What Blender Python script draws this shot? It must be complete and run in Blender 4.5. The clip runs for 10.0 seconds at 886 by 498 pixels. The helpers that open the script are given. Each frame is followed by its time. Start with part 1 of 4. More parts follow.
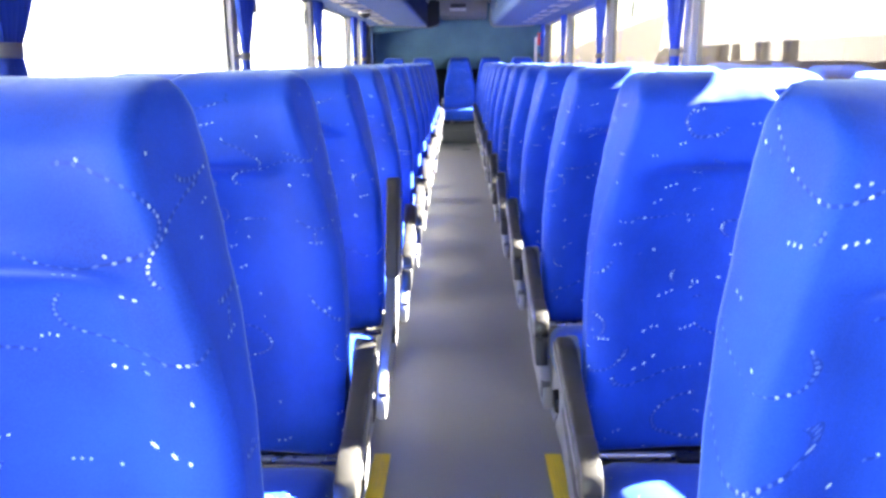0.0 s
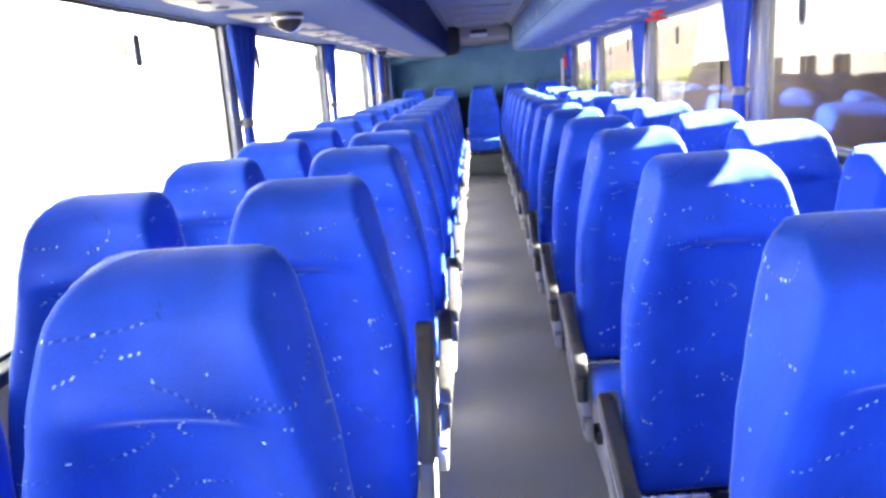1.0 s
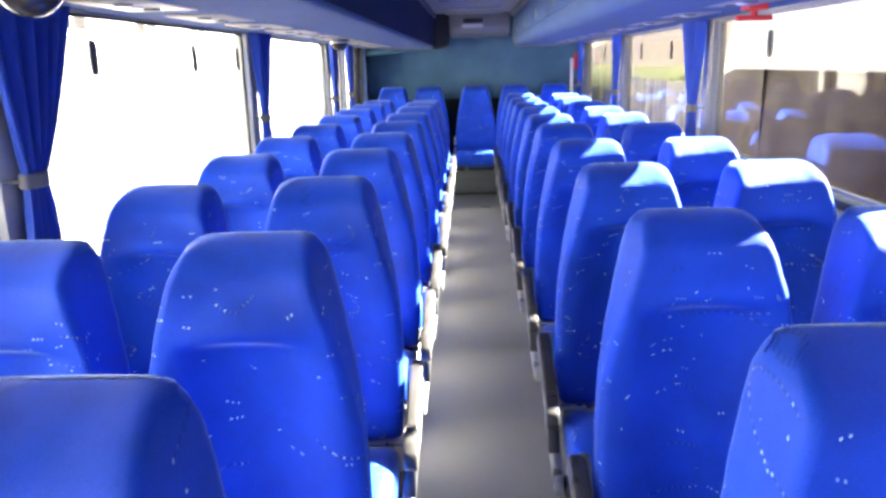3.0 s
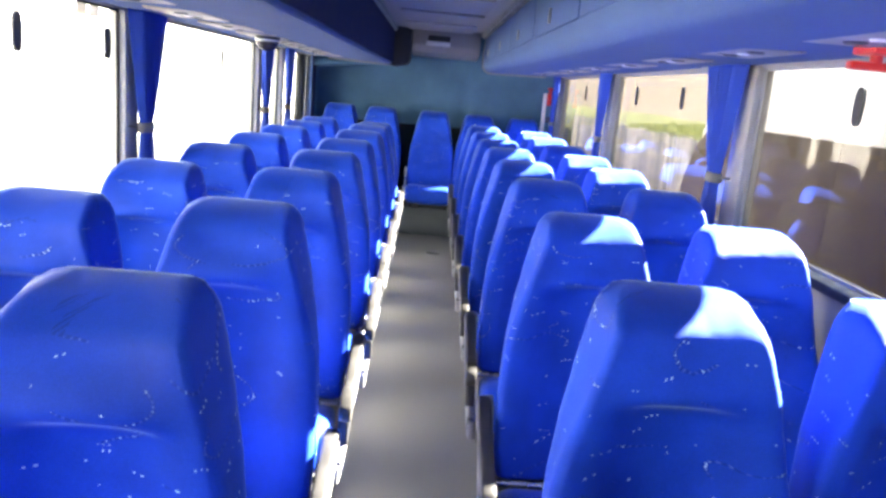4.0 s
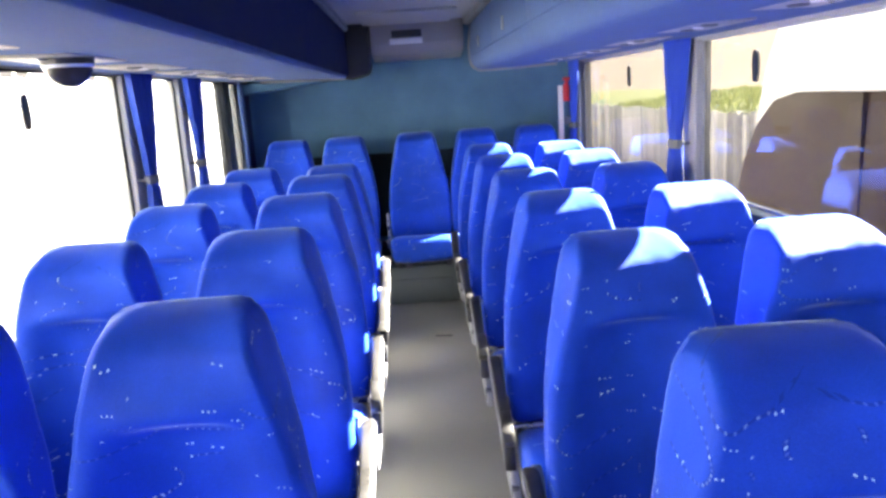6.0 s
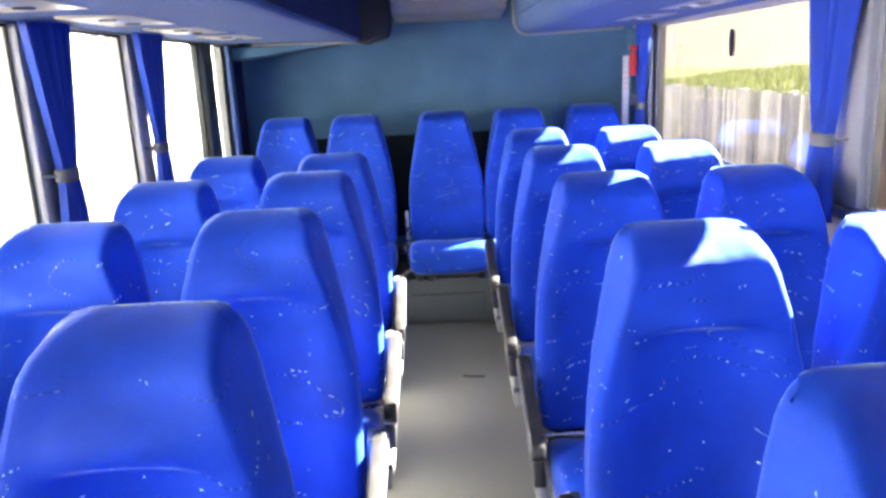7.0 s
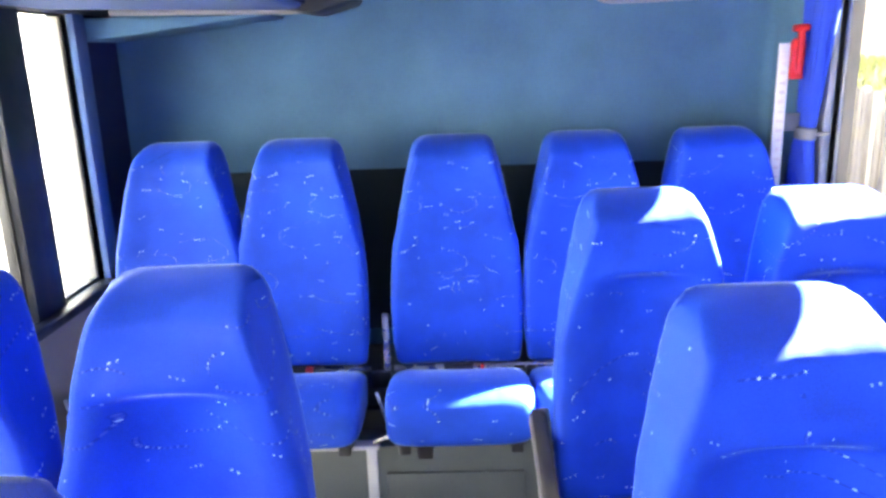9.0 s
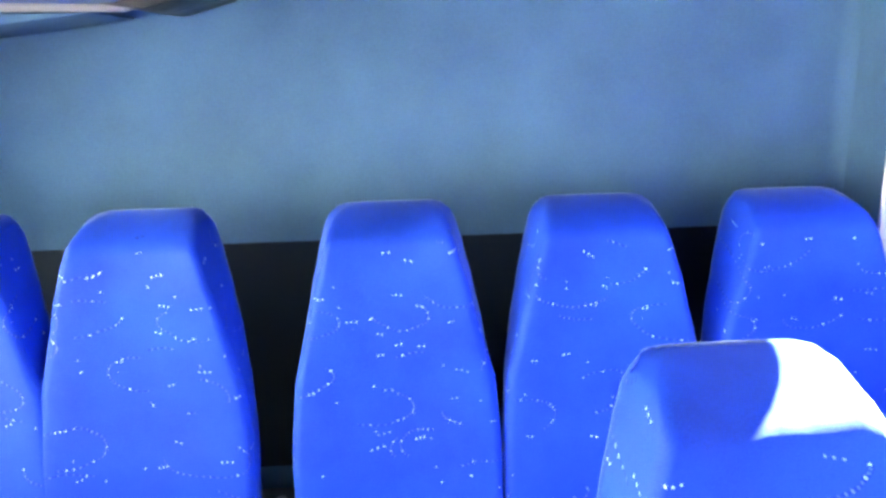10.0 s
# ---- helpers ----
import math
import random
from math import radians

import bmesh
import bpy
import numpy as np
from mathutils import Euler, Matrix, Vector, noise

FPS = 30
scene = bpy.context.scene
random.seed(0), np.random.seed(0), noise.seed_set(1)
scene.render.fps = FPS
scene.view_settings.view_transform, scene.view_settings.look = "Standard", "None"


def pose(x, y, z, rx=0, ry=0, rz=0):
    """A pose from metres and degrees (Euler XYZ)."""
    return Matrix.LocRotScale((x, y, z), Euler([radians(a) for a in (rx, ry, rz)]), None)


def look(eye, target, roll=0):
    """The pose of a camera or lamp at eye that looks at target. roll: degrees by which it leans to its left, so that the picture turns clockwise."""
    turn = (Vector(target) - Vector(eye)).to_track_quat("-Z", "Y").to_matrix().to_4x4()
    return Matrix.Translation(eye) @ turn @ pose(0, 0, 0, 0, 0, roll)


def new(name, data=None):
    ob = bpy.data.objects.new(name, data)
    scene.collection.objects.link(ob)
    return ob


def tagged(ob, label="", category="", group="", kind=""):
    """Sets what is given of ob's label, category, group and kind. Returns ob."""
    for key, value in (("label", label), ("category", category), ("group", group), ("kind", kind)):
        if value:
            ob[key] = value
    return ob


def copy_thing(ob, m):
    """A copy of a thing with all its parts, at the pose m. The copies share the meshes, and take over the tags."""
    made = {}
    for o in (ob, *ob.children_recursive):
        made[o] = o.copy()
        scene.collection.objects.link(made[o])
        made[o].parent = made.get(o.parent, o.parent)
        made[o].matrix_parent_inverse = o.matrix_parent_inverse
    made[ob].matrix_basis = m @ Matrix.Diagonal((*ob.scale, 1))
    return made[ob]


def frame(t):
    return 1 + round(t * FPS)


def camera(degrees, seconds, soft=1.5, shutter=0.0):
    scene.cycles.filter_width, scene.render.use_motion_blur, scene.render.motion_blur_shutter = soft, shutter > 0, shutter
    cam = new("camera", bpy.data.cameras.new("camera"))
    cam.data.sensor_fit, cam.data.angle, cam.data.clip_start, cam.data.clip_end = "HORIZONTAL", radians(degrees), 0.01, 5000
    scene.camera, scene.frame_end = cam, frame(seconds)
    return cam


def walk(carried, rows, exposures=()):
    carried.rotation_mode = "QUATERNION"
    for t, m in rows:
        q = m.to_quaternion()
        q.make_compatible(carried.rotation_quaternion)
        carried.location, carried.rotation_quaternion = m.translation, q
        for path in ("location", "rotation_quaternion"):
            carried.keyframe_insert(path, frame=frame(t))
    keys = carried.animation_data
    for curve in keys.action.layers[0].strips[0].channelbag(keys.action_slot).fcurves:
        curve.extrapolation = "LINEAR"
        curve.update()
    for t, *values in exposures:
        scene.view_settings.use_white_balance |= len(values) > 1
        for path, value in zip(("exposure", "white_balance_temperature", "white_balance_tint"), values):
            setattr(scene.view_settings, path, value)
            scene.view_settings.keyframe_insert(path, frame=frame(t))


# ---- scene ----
cam = camera(61.2, 10.0, soft=3.0)
EXPOSURES = [(0.0, 5.18), (0.5, 5.22), (2.0, 5.04), (4.0, 4.92), (5.5, 4.91), (7.5, 5.23), (8.0, 5.38), (8.5, 5.57), (9.0, 5.80), (9.5, 6.08), (10.0, 6.24)]
PATH = [
    (0, (-0.012, 1.451, 1.116), (-0.052, 3.391, 0.631), -0.5),
    (0.5, (-0.012, 1.675, 1.159), (-0.209, 3.618, 0.728), -3.1),
    (1, (-0.053, 2.050, 1.309), (-0.168, 3.996, 0.863), -3.9),
    (1.5, (-0.006, 2.409, 1.353), (-0.050, 4.355, 0.891), -4.3),
    (2, (0.042, 2.828, 1.395), (-0.025, 4.781, 0.967), -0.7),
    (2.5, (-0.009, 3.357, 1.406), (-0.099, 5.301, 0.944), -2.1),
    (2.7, (-0.022, 3.526, 1.432), (-0.118, 5.464, 0.949), -2.4),
    (3.8, (0.008, 4.663, 1.413), (0.034, 6.614, 0.974), 4.2),
    (4, (-0.014, 4.899, 1.427), (0.047, 6.853, 1.004), 5.1),
    (4.5, (0.018, 5.416, 1.414), (0.104, 7.366, 0.981), 7.2),
    (5, (0.039, 5.928, 1.436), (0.019, 7.884, 1.019), 5.4),
    (5.5, (-0.024, 6.454, 1.460), (0.035, 8.410, 1.048), -3.6),
    (5.7, (-0.027, 6.628, 1.462), (0.057, 8.585, 1.057), -3.9),
    (6.8, (-0.003, 7.756, 1.415), (-0.011, 9.703, 0.960), -2.9),
    (7, (-0.020, 7.964, 1.428), (-0.019, 9.907, 0.957), -2.7),
    (7.5, (0.023, 8.484, 1.407), (0.058, 10.412, 0.878), -2.9),
    (8, (0.022, 8.961, 1.430), (-0.047, 10.878, 0.863), -2.3),
    (8.5, (-0.035, 9.457, 1.453), (-0.112, 11.376, 0.897), -1.9),
    (9, (0.012, 9.945, 1.454), (-0.016, 11.878, 0.943), -1.8),
    (9.5, (0.032, 10.441, 1.447), (0.046, 12.377, 0.946), -1.0),
    (10, (0.063, 10.915, 1.487), (0.147, 12.849, 0.985), -1.5),
]
walk(cam, [(t, look(eye, target, roll)) for t, eye, target, roll in PATH], exposures=EXPOSURES)

# ---- sky and sun: bright clear day, sun from the bus's right side ----
SUN_TO = Vector((-1.0, -0.36, -0.655)).normalized()
sun_data = bpy.data.lights.new("sun", "SUN")
sun_data.energy, sun_data.angle, sun_data.color = 5.0, radians(0.55), (1.0, 0.95, 0.86)
sun = new("sun", sun_data)
sun.rotation_mode = "QUATERNION"
sun.rotation_quaternion = SUN_TO.to_track_quat("-Z", "Y")
world = bpy.data.worlds.new("sky")
scene.world = world
world.use_nodes = True
wn = world.node_tree.nodes
sky = wn.new("ShaderNodeTexSky")
sky.sky_type, sky.sun_disc = "NISHITA", False
sky.sun_elevation = math.asin(-SUN_TO.z)
sky.sun_rotation = math.atan2(-SUN_TO.x, -SUN_TO.y)
world.node_tree.links.new(sky.outputs[0], wn["Background"].inputs[0])
wn["Background"].inputs[1].default_value = 0.045


# ---- materials ----
def nodes_of(name, color, rough=0.6, metal=0.0, spec=0.5):
    m = bpy.data.materials.new(name)
    m.use_nodes = True
    n, l = m.node_tree.nodes, m.node_tree.links
    b = n["Principled BSDF"]
    b.inputs["Base Color"].default_value = (*color, 1)
    b.inputs["Roughness"].default_value = rough
    b.inputs["Metallic"].default_value = metal
    b.inputs["Specular IOR Level"].default_value = spec
    return m, n, l, b


def grained(name, color, rough=0.6, metal=0.0, spec=0.5, vary=0.25, scale=6.0, grain=180.0, bump=0.12, depth=0.002, rough_vary=0.15):
    """Colour that varies at two scales (stains and grain), roughness that varies too, and a fine relief."""
    m, n, l, b = nodes_of(name, color, rough, metal, spec)
    co = n.new("ShaderNodeTexCoord")
    big = n.new("ShaderNodeTexNoise")
    big.inputs["Scale"].default_value, big.inputs["Detail"].default_value = scale, 6
    fine = n.new("ShaderNodeTexNoise")
    fine.inputs["Scale"].default_value, fine.inputs["Detail"].default_value = grain, 3
    info = n.new("ShaderNodeObjectInfo")
    shift = n.new("ShaderNodeVectorMath")
    shift.operation = "MULTIPLY_ADD"
    shift.inputs[1].default_value = (1, 1, 1)
    l.new(co.outputs["Object"], shift.inputs[0])
    l.new(info.outputs["Random"], shift.inputs[2])
    l.new(shift.outputs[0], big.inputs["Vector"])
    l.new(shift.outputs[0], fine.inputs["Vector"])
    mix = n.new("ShaderNodeMix")
    mix.data_type = "FLOAT"
    mix.inputs[0].default_value = 0.35
    l.new(big.outputs["Fac"], mix.inputs[2])
    l.new(fine.outputs["Fac"], mix.inputs[3])
    ramp = n.new("ShaderNodeMapRange")
    ramp.inputs["From Min"].default_value, ramp.inputs["From Max"].default_value = 0.3, 0.7
    ramp.inputs["To Min"].default_value, ramp.inputs["To Max"].default_value = 1 - vary, 1 + vary
    l.new(mix.outputs[0], ramp.inputs["Value"])
    mul = n.new("ShaderNodeVectorMath")
    mul.operation = "SCALE"
    mul.inputs[0].default_value = color
    l.new(ramp.outputs[0], mul.inputs["Scale"])
    l.new(mul.outputs[0], b.inputs["Base Color"])
    rr = n.new("ShaderNodeMapRange")
    rr.inputs["From Min"].default_value, rr.inputs["From Max"].default_value = 0.3, 0.7
    rr.inputs["To Min"].default_value, rr.inputs["To Max"].default_value = max(0.03, rough - rough_vary), min(1, rough + rough_vary)
    l.new(big.outputs["Fac"], rr.inputs["Value"])
    l.new(rr.outputs[0], b.inputs["Roughness"])
    bp = n.new("ShaderNodeBump")
    bp.inputs["Strength"].default_value, bp.inputs["Distance"].default_value = bump, depth
    l.new(fine.outputs["Fac"], bp.inputs["Height"])
    l.new(bp.outputs[0], b.inputs["Normal"])
    return m, n, l, b, shift, mul


def math_node(n, l, op, a, b=None, c=None):
    x = n.new("ShaderNodeMath")
    x.operation = op
    for i, v in enumerate((a, b, c)):
        if v is None:
            continue
        if isinstance(v, (int, float)):
            x.inputs[i].default_value = v
        else:
            l.new(v, x.inputs[i])
    return x.outputs[0]


def dotted_velour(name="blue_velour", flat=False):
    """Royal-blue velour with woven loops of pale dots, brushed lighter and darker in patches."""
    blue = (0.0115, 0.064, 0.520)
    m, n, l, b, shift, mul = grained(name, blue, 0.66, 0.0, 0.20, vary=0.34, scale=6.5, grain=420.0, bump=0.25, depth=0.0015, rough_vary=0.05)
    b.inputs["Sheen Weight"].default_value = 0.56
    b.inputs["Sheen Roughness"].default_value = 0.24
    b.inputs["Sheen Tint"].default_value = (0.55, 0.76, 1.0, 1)
    info = n.new("ShaderNodeObjectInfo")
    off = n.new("ShaderNodeVectorMath")
    off.operation = "MULTIPLY_ADD"
    off.inputs[1].default_value = (1, 0.2, 1)
    co = n.new("ShaderNodeTexCoord")
    rnd = n.new("ShaderNodeCombineXYZ")
    l.new(math_node(n, l, "MULTIPLY", info.outputs["Random"], 7.3), rnd.inputs[0])
    l.new(math_node(n, l, "MULTIPLY", info.outputs["Random"], 3.1), rnd.inputs[2])
    l.new(co.outputs["Object"], off.inputs[0])
    l.new(rnd.outputs[0], off.inputs[2])
    wob = n.new("ShaderNodeTexNoise")
    wob.inputs["Scale"].default_value = 7.0
    l.new(off.outputs[0], wob.inputs["Vector"])
    warp = n.new("ShaderNodeVectorMath")
    warp.operation = "MULTIPLY_ADD"
    warp.inputs[1].default_value = (0.05, 0.0, 0.05)
    l.new(wob.outputs["Color"], warp.inputs[0])
    l.new(off.outputs[0], warp.inputs[2])
    # lay the cloth round the sides of a back, or flat over a cushion
    raw = n.new("ShaderNodeSeparateXYZ")
    l.new(co.outputs["Object"], raw.inputs[0])
    fold = n.new("ShaderNodeSeparateXYZ")
    l.new(warp.outputs[0], fold.inputs[0])
    cloth = n.new("ShaderNodeCombineXYZ")
    if flat:
        l.new(fold.outputs[0], cloth.inputs[0])
        l.new(math_node(n, l, "MULTIPLY_ADD", raw.outputs[1], 0.9, math_node(n, l, "MULTIPLY", raw.outputs[2], -0.8)), cloth.inputs[2])
    else:
        deep = math_node(n, l, "ADD", raw.outputs[1], 0.19)
        l.new(math_node(n, l, "MULTIPLY_ADD", math_node(n, l, "MULTIPLY", deep, math_node(n, l, "SIGN", raw.outputs[0])), 0.9, fold.outputs[0]), cloth.inputs[0])
        l.new(math_node(n, l, "MULTIPLY_ADD", deep, -0.35, fold.outputs[2]), cloth.inputs[2])
    masks = []
    for scale, ring, squash, count, reach, size, seed in ((5.2, 0.43, 2.3, 38, -0.45, 0.0105, 4.7),):
        st = n.new("ShaderNodeVectorMath")
        st.operation = "MULTIPLY_ADD"
        st.inputs[1].default_value = (scale, 0.0, scale * squash)
        st.inputs[2].default_value = (seed, 0, seed * 1.7)
        l.new(cloth.outputs[0], st.inputs[0])
        vo = n.new("ShaderNodeTexVoronoi")
        vo.inputs["Scale"].default_value = 1.0
        vo.inputs["Randomness"].default_value = 0.95
        l.new(st.outputs[0], vo.inputs["Vector"])
        d = n.new("ShaderNodeVectorMath")
        d.operation = "SUBTRACT"
        l.new(st.outputs[0], d.inputs[0])
        l.new(vo.outputs["Position"], d.inputs[1])
        sep = n.new("ShaderNodeSeparateXYZ")
        l.new(d.outputs[0], sep.inputs[0])
        ang = math_node(n, l, "ARCTAN2", sep.outputs[2], sep.outputs[0])
        # distance to the nearest bead on the loop
        number = math_node(n, l, "FLOOR", math_node(n, l, "MULTIPLY", ang, count / (2 * math.pi)))
        at = math_node(n, l, "MULTIPLY", math_node(n, l, "ADD", number, 0.5), 2 * math.pi / count)
        ex = math_node(n, l, "SUBTRACT", sep.outputs[0], math_node(n, l, "MULTIPLY", math_node(n, l, "COSINE", at), ring))
        ez = math_node(n, l, "MULTIPLY", math_node(n, l, "SUBTRACT", sep.outputs[2], math_node(n, l, "MULTIPLY", math_node(n, l, "SINE", at), ring)), 1 / squash)
        far = math_node(n, l, "SQRT", math_node(n, l, "ADD", math_node(n, l, "MULTIPLY", ex, ex), math_node(n, l, "MULTIPLY", ez, ez)))
        bead = math_node(n, l, "LESS_THAN", far, size)
        sepc = n.new("ShaderNodeSeparateColor")
        l.new(vo.outputs["Color"], sepc.inputs[0])
        # strings hang mostly at the lower or upper side of a loop
        turn = math_node(n, l, "MULTIPLY_ADD", sepc.outputs[0], 3.6, -0.4)
        near = math_node(n, l, "COSINE", math_node(n, l, "ADD", ang, turn))
        arc = math_node(n, l, "GREATER_THAN", near, reach)
        worn = math_node(n, l, "GREATER_THAN", sepc.outputs[1], 0.52)
        # every bead has its own strength: a few bright, most faint
        bead_id = n.new("ShaderNodeCombineXYZ")
        l.new(number, bead_id.inputs[0])
        l.new(math_node(n, l, "MULTIPLY", sepc.outputs[0], 91.0), bead_id.inputs[1])
        l.new(math_node(n, l, "MULTIPLY", sepc.outputs[2], 57.0), bead_id.inputs[2])
        luck = n.new("ShaderNodeTexWhiteNoise")
        l.new(bead_id.outputs[0], luck.inputs["Vector"])
        power = math_node(n, l, "MULTIPLY_ADD", math_node(n, l, "POWER", luck.outputs["Value"], 5.0), 0.75, 0.06)
        masks.append(math_node(n, l, "MULTIPLY", math_node(n, l, "MULTIPLY", bead, worn), math_node(n, l, "MULTIPLY", arc, power)))
        # navy stitches run between the beads
        radius = math_node(n, l, "SQRT", math_node(n, l, "ADD", math_node(n, l, "MULTIPLY", sep.outputs[0], sep.outputs[0]), math_node(n, l, "MULTIPLY", sep.outputs[2], sep.outputs[2])))
        line = math_node(n, l, "LESS_THAN", math_node(n, l, "ABSOLUTE", math_node(n, l, "SUBTRACT", radius, ring)), 0.020)
        stitch = math_node(n, l, "MULTIPLY", math_node(n, l, "MULTIPLY", line, worn), math_node(n, l, "MULTIPLY", arc, math_node(n, l, "GREATER_THAN", far, 0.014)))
    # short rows of one to four bright dots, scattered
    st = n.new("ShaderNodeVectorMath")
    st.operation = "SCALE"
    st.inputs["Scale"].default_value = 15.5
    l.new(cloth.outputs[0], st.inputs[0])
    vo = n.new("ShaderNodeTexVoronoi")
    vo.inputs["Scale"].default_value = 1.0
    l.new(st.outputs[0], vo.inputs["Vector"])
    d = n.new("ShaderNodeVectorMath")
    d.operation = "SUBTRACT"
    l.new(st.outputs[0], d.inputs[0])
    l.new(vo.outputs["Position"], d.inputs[1])
    sep = n.new("ShaderNodeSeparateXYZ")
    l.new(d.outputs[0], sep.inputs[0])
    sepc = n.new("ShaderNodeSeparateColor")
    l.new(vo.outputs["Color"], sepc.inputs[0])
    tilt = math_node(n, l, "MULTIPLY_ADD", sepc.outputs[1], 0.7, -0.35)
    rise = math_node(n, l, "SUBTRACT", sep.outputs[2], math_node(n, l, "MULTIPLY", tilt, sep.outputs[0]))
    pitch = 0.15
    count = math_node(n, l, "MULTIPLY_ADD", sepc.outputs[0], 5.0, -2.2)
    number = math_node(n, l, "MINIMUM", math_node(n, l, "MAXIMUM", math_node(n, l, "ROUND", math_node(n, l, "MULTIPLY", sep.outputs[0], 1 / pitch)), 0.0), math_node(n, l, "FLOOR", count))
    ex = math_node(n, l, "MULTIPLY_ADD", number, -pitch, sep.outputs[0])
    far = math_node(n, l, "SQRT", math_node(n, l, "ADD", math_node(n, l, "MULTIPLY", ex, ex), math_node(n, l, "MULTIPLY", rise, rise)))
    shine = math_node(n, l, "MULTIPLY", math_node(n, l, "LESS_THAN", far, 0.029), math_node(n, l, "MULTIPLY_ADD", sepc.outputs[2], 0.70, 0.25))
    masks.append(math_node(n, l, "MULTIPLY", shine, math_node(n, l, "GREATER_THAN", count, 0.0)))
    dots_all = math_node(n, l, "MAXIMUM", masks[0], masks[1])
    if not flat:
        # the band of cloth over the crest is plain
        lie = n.new("ShaderNodeSeparateXYZ")
        l.new(co.outputs["Normal"], lie.inputs[0])
        dots_all = math_node(n, l, "MULTIPLY", dots_all, math_node(n, l, "LESS_THAN", lie.outputs[2], 0.5))
    thread = n.new("ShaderNodeMix")
    thread.data_type = "RGBA"
    l.new(math_node(n, l, "MULTIPLY", stitch, 0.42), thread.inputs[0])
    l.new(mul.outputs[0], thread.inputs[6])
    thread.inputs[7].default_value = (0.006, 0.020, 0.14, 1)
    mx2 = n.new("ShaderNodeMix")
    mx2.data_type = "RGBA"
    l.new(dots_all, mx2.inputs[0])
    l.new(thread.outputs[2], mx2.inputs[6])
    mx2.inputs[7].default_value = (0.75, 0.95, 0.90, 1)
    l.new(mx2.outputs[2], b.inputs["Base Color"])
    # soft rumples of the worn cover
    slack = n.new("ShaderNodeTexNoise")
    slack.inputs["Scale"].default_value, slack.inputs["Detail"].default_value = 8.0, 2
    l.new(off.outputs[0], slack.inputs["Vector"])
    rumple = n.new("ShaderNodeBump")
    rumple.inputs["Strength"].default_value, rumple.inputs["Distance"].default_value = 0.42, 0.018
    l.new(slack.outputs["Fac"], rumple.inputs["Height"])
    for node in list(n):
        if node.type == "BUMP" and node != rumple:
            l.new(rumple.outputs[0], node.inputs["Normal"])
    return m


VELOUR = dotted_velour()
VELOUR_FLAT = dotted_velour("blue_velour_cushion", True)
CURTAIN = grained("curtain_cloth", (0.024, 0.066, 0.40), 0.75, 0, 0.3, 0.18, 8, 500, 0.3)[0]
CARPET_BLUE = grained("rack_lining", (0.088, 0.142, 0.285), 0.95, 0, 0.2, 0.16, 3, 350, 0.35)[0]
# Near-black that stands in for the shade behind the rear bench.
GAP_SHADE = grained("gap_shade_black", (0.015, 0.024, 0.034), 0.95, 0, 0.2, 0.30, 4.0, 320, 0.35)[0]
CARPET_DARK = grained("rear_wall_lining", (0.086, 0.182, 0.286), 0.95, 0, 0.2, 0.30, 2.6, 320, 0.35)[0]
# Navy darker than the bin lining; shade is put into its colour.
LINING_SHADE_NAVY = grained("lining_shade_navy", (0.022, 0.030, 0.085), 0.95, 0, 0.15, 0.2, 5, 320, 0.3)[0]
PLASTIC_BLACK = grained("black_plastic", (0.018, 0.018, 0.02), 0.45, 0, 0.5, 0.3, 12, 260, 0.15)[0]
ARM_BLACK = grained("armrest_black", (0.040, 0.038, 0.035), 0.40, 0, 0.5, 0.25, 14, 260, 0.12)[0]
PLASTIC_GREY = grained("grey_plastic", (0.235, 0.235, 0.24), 0.42, 0, 0.5, 0.12, 9, 220, 0.12)[0]
PLASTIC_DARK = grained("dark_grey_plastic", (0.07, 0.072, 0.078), 0.5, 0, 0.5, 0.2, 9, 220, 0.12)[0]
PLASTIC_CREAM = grained("cream_plastic", (0.44, 0.40, 0.31), 0.4, 0, 0.5, 0.08, 9, 220, 0.08)[0]
PLASTIC_WHITE = grained("white_plastic", (0.75, 0.75, 0.74), 0.4, 0, 0.5, 0.06, 9, 220, 0.06)[0]
STEEL = grained("brushed_steel", (0.55, 0.55, 0.55), 0.3, 1.0, 0.5, 0.1, 20, 300, 0.08)[0]
RED = grained("red_plastic", (0.62, 0.02, 0.02), 0.4, 0, 0.5, 0.1, 12, 260, 0.08)[0]
TRIM_GREY = grained("grey_trim", (0.28, 0.27, 0.26), 0.55, 0, 0.4, 0.14, 5, 240, 0.12)[0]
PILLAR_GREY = grained("pillar_lining", (0.52, 0.50, 0.47), 0.6, 0, 0.4, 0.15, 5, 240, 0.15)[0]
CEILING_MAT = grained("ceiling_panel", (0.42, 0.40, 0.36), 0.75, 0, 0.3, 0.1, 3, 280, 0.2)[0]
FLOOR_MAT = grained("aisle_vinyl", (0.243, 0.235, 0.197), 0.36, 0, 0.5, 0.08, 2.0, 160, 0.12, 0.0015, 0.02)[0]
RISER_MAT = grained("step_vinyl", (0.125, 0.146, 0.145), 0.5, 0, 0.45, 0.16, 4, 160, 0.15)[0]
YELLOW = grained("yellow_nosing", (0.75, 0.55, 0.02), 0.5, 0, 0.5, 0.2, 20, 200, 0.2)[0]
FABRIC_GREY = grained("grey_webbing", (0.20, 0.19, 0.175), 0.8, 0, 0.3, 0.12, 30, 600, 0.3)[0]
RUBBER = grained("window_rubber", (0.015, 0.015, 0.015), 0.7, 0, 0.4, 0.2, 12, 200, 0.1)[0]
PAPER = grained("printed_notice", (0.72, 0.66, 0.60), 0.7, 0, 0.3, 0.1, 30, 300, 0.05)[0]
PAPER_INK = grained("faded_ink", (0.64, 0.52, 0.47), 0.7, 0, 0.3, 0.2, 30, 300, 0.05)[0]
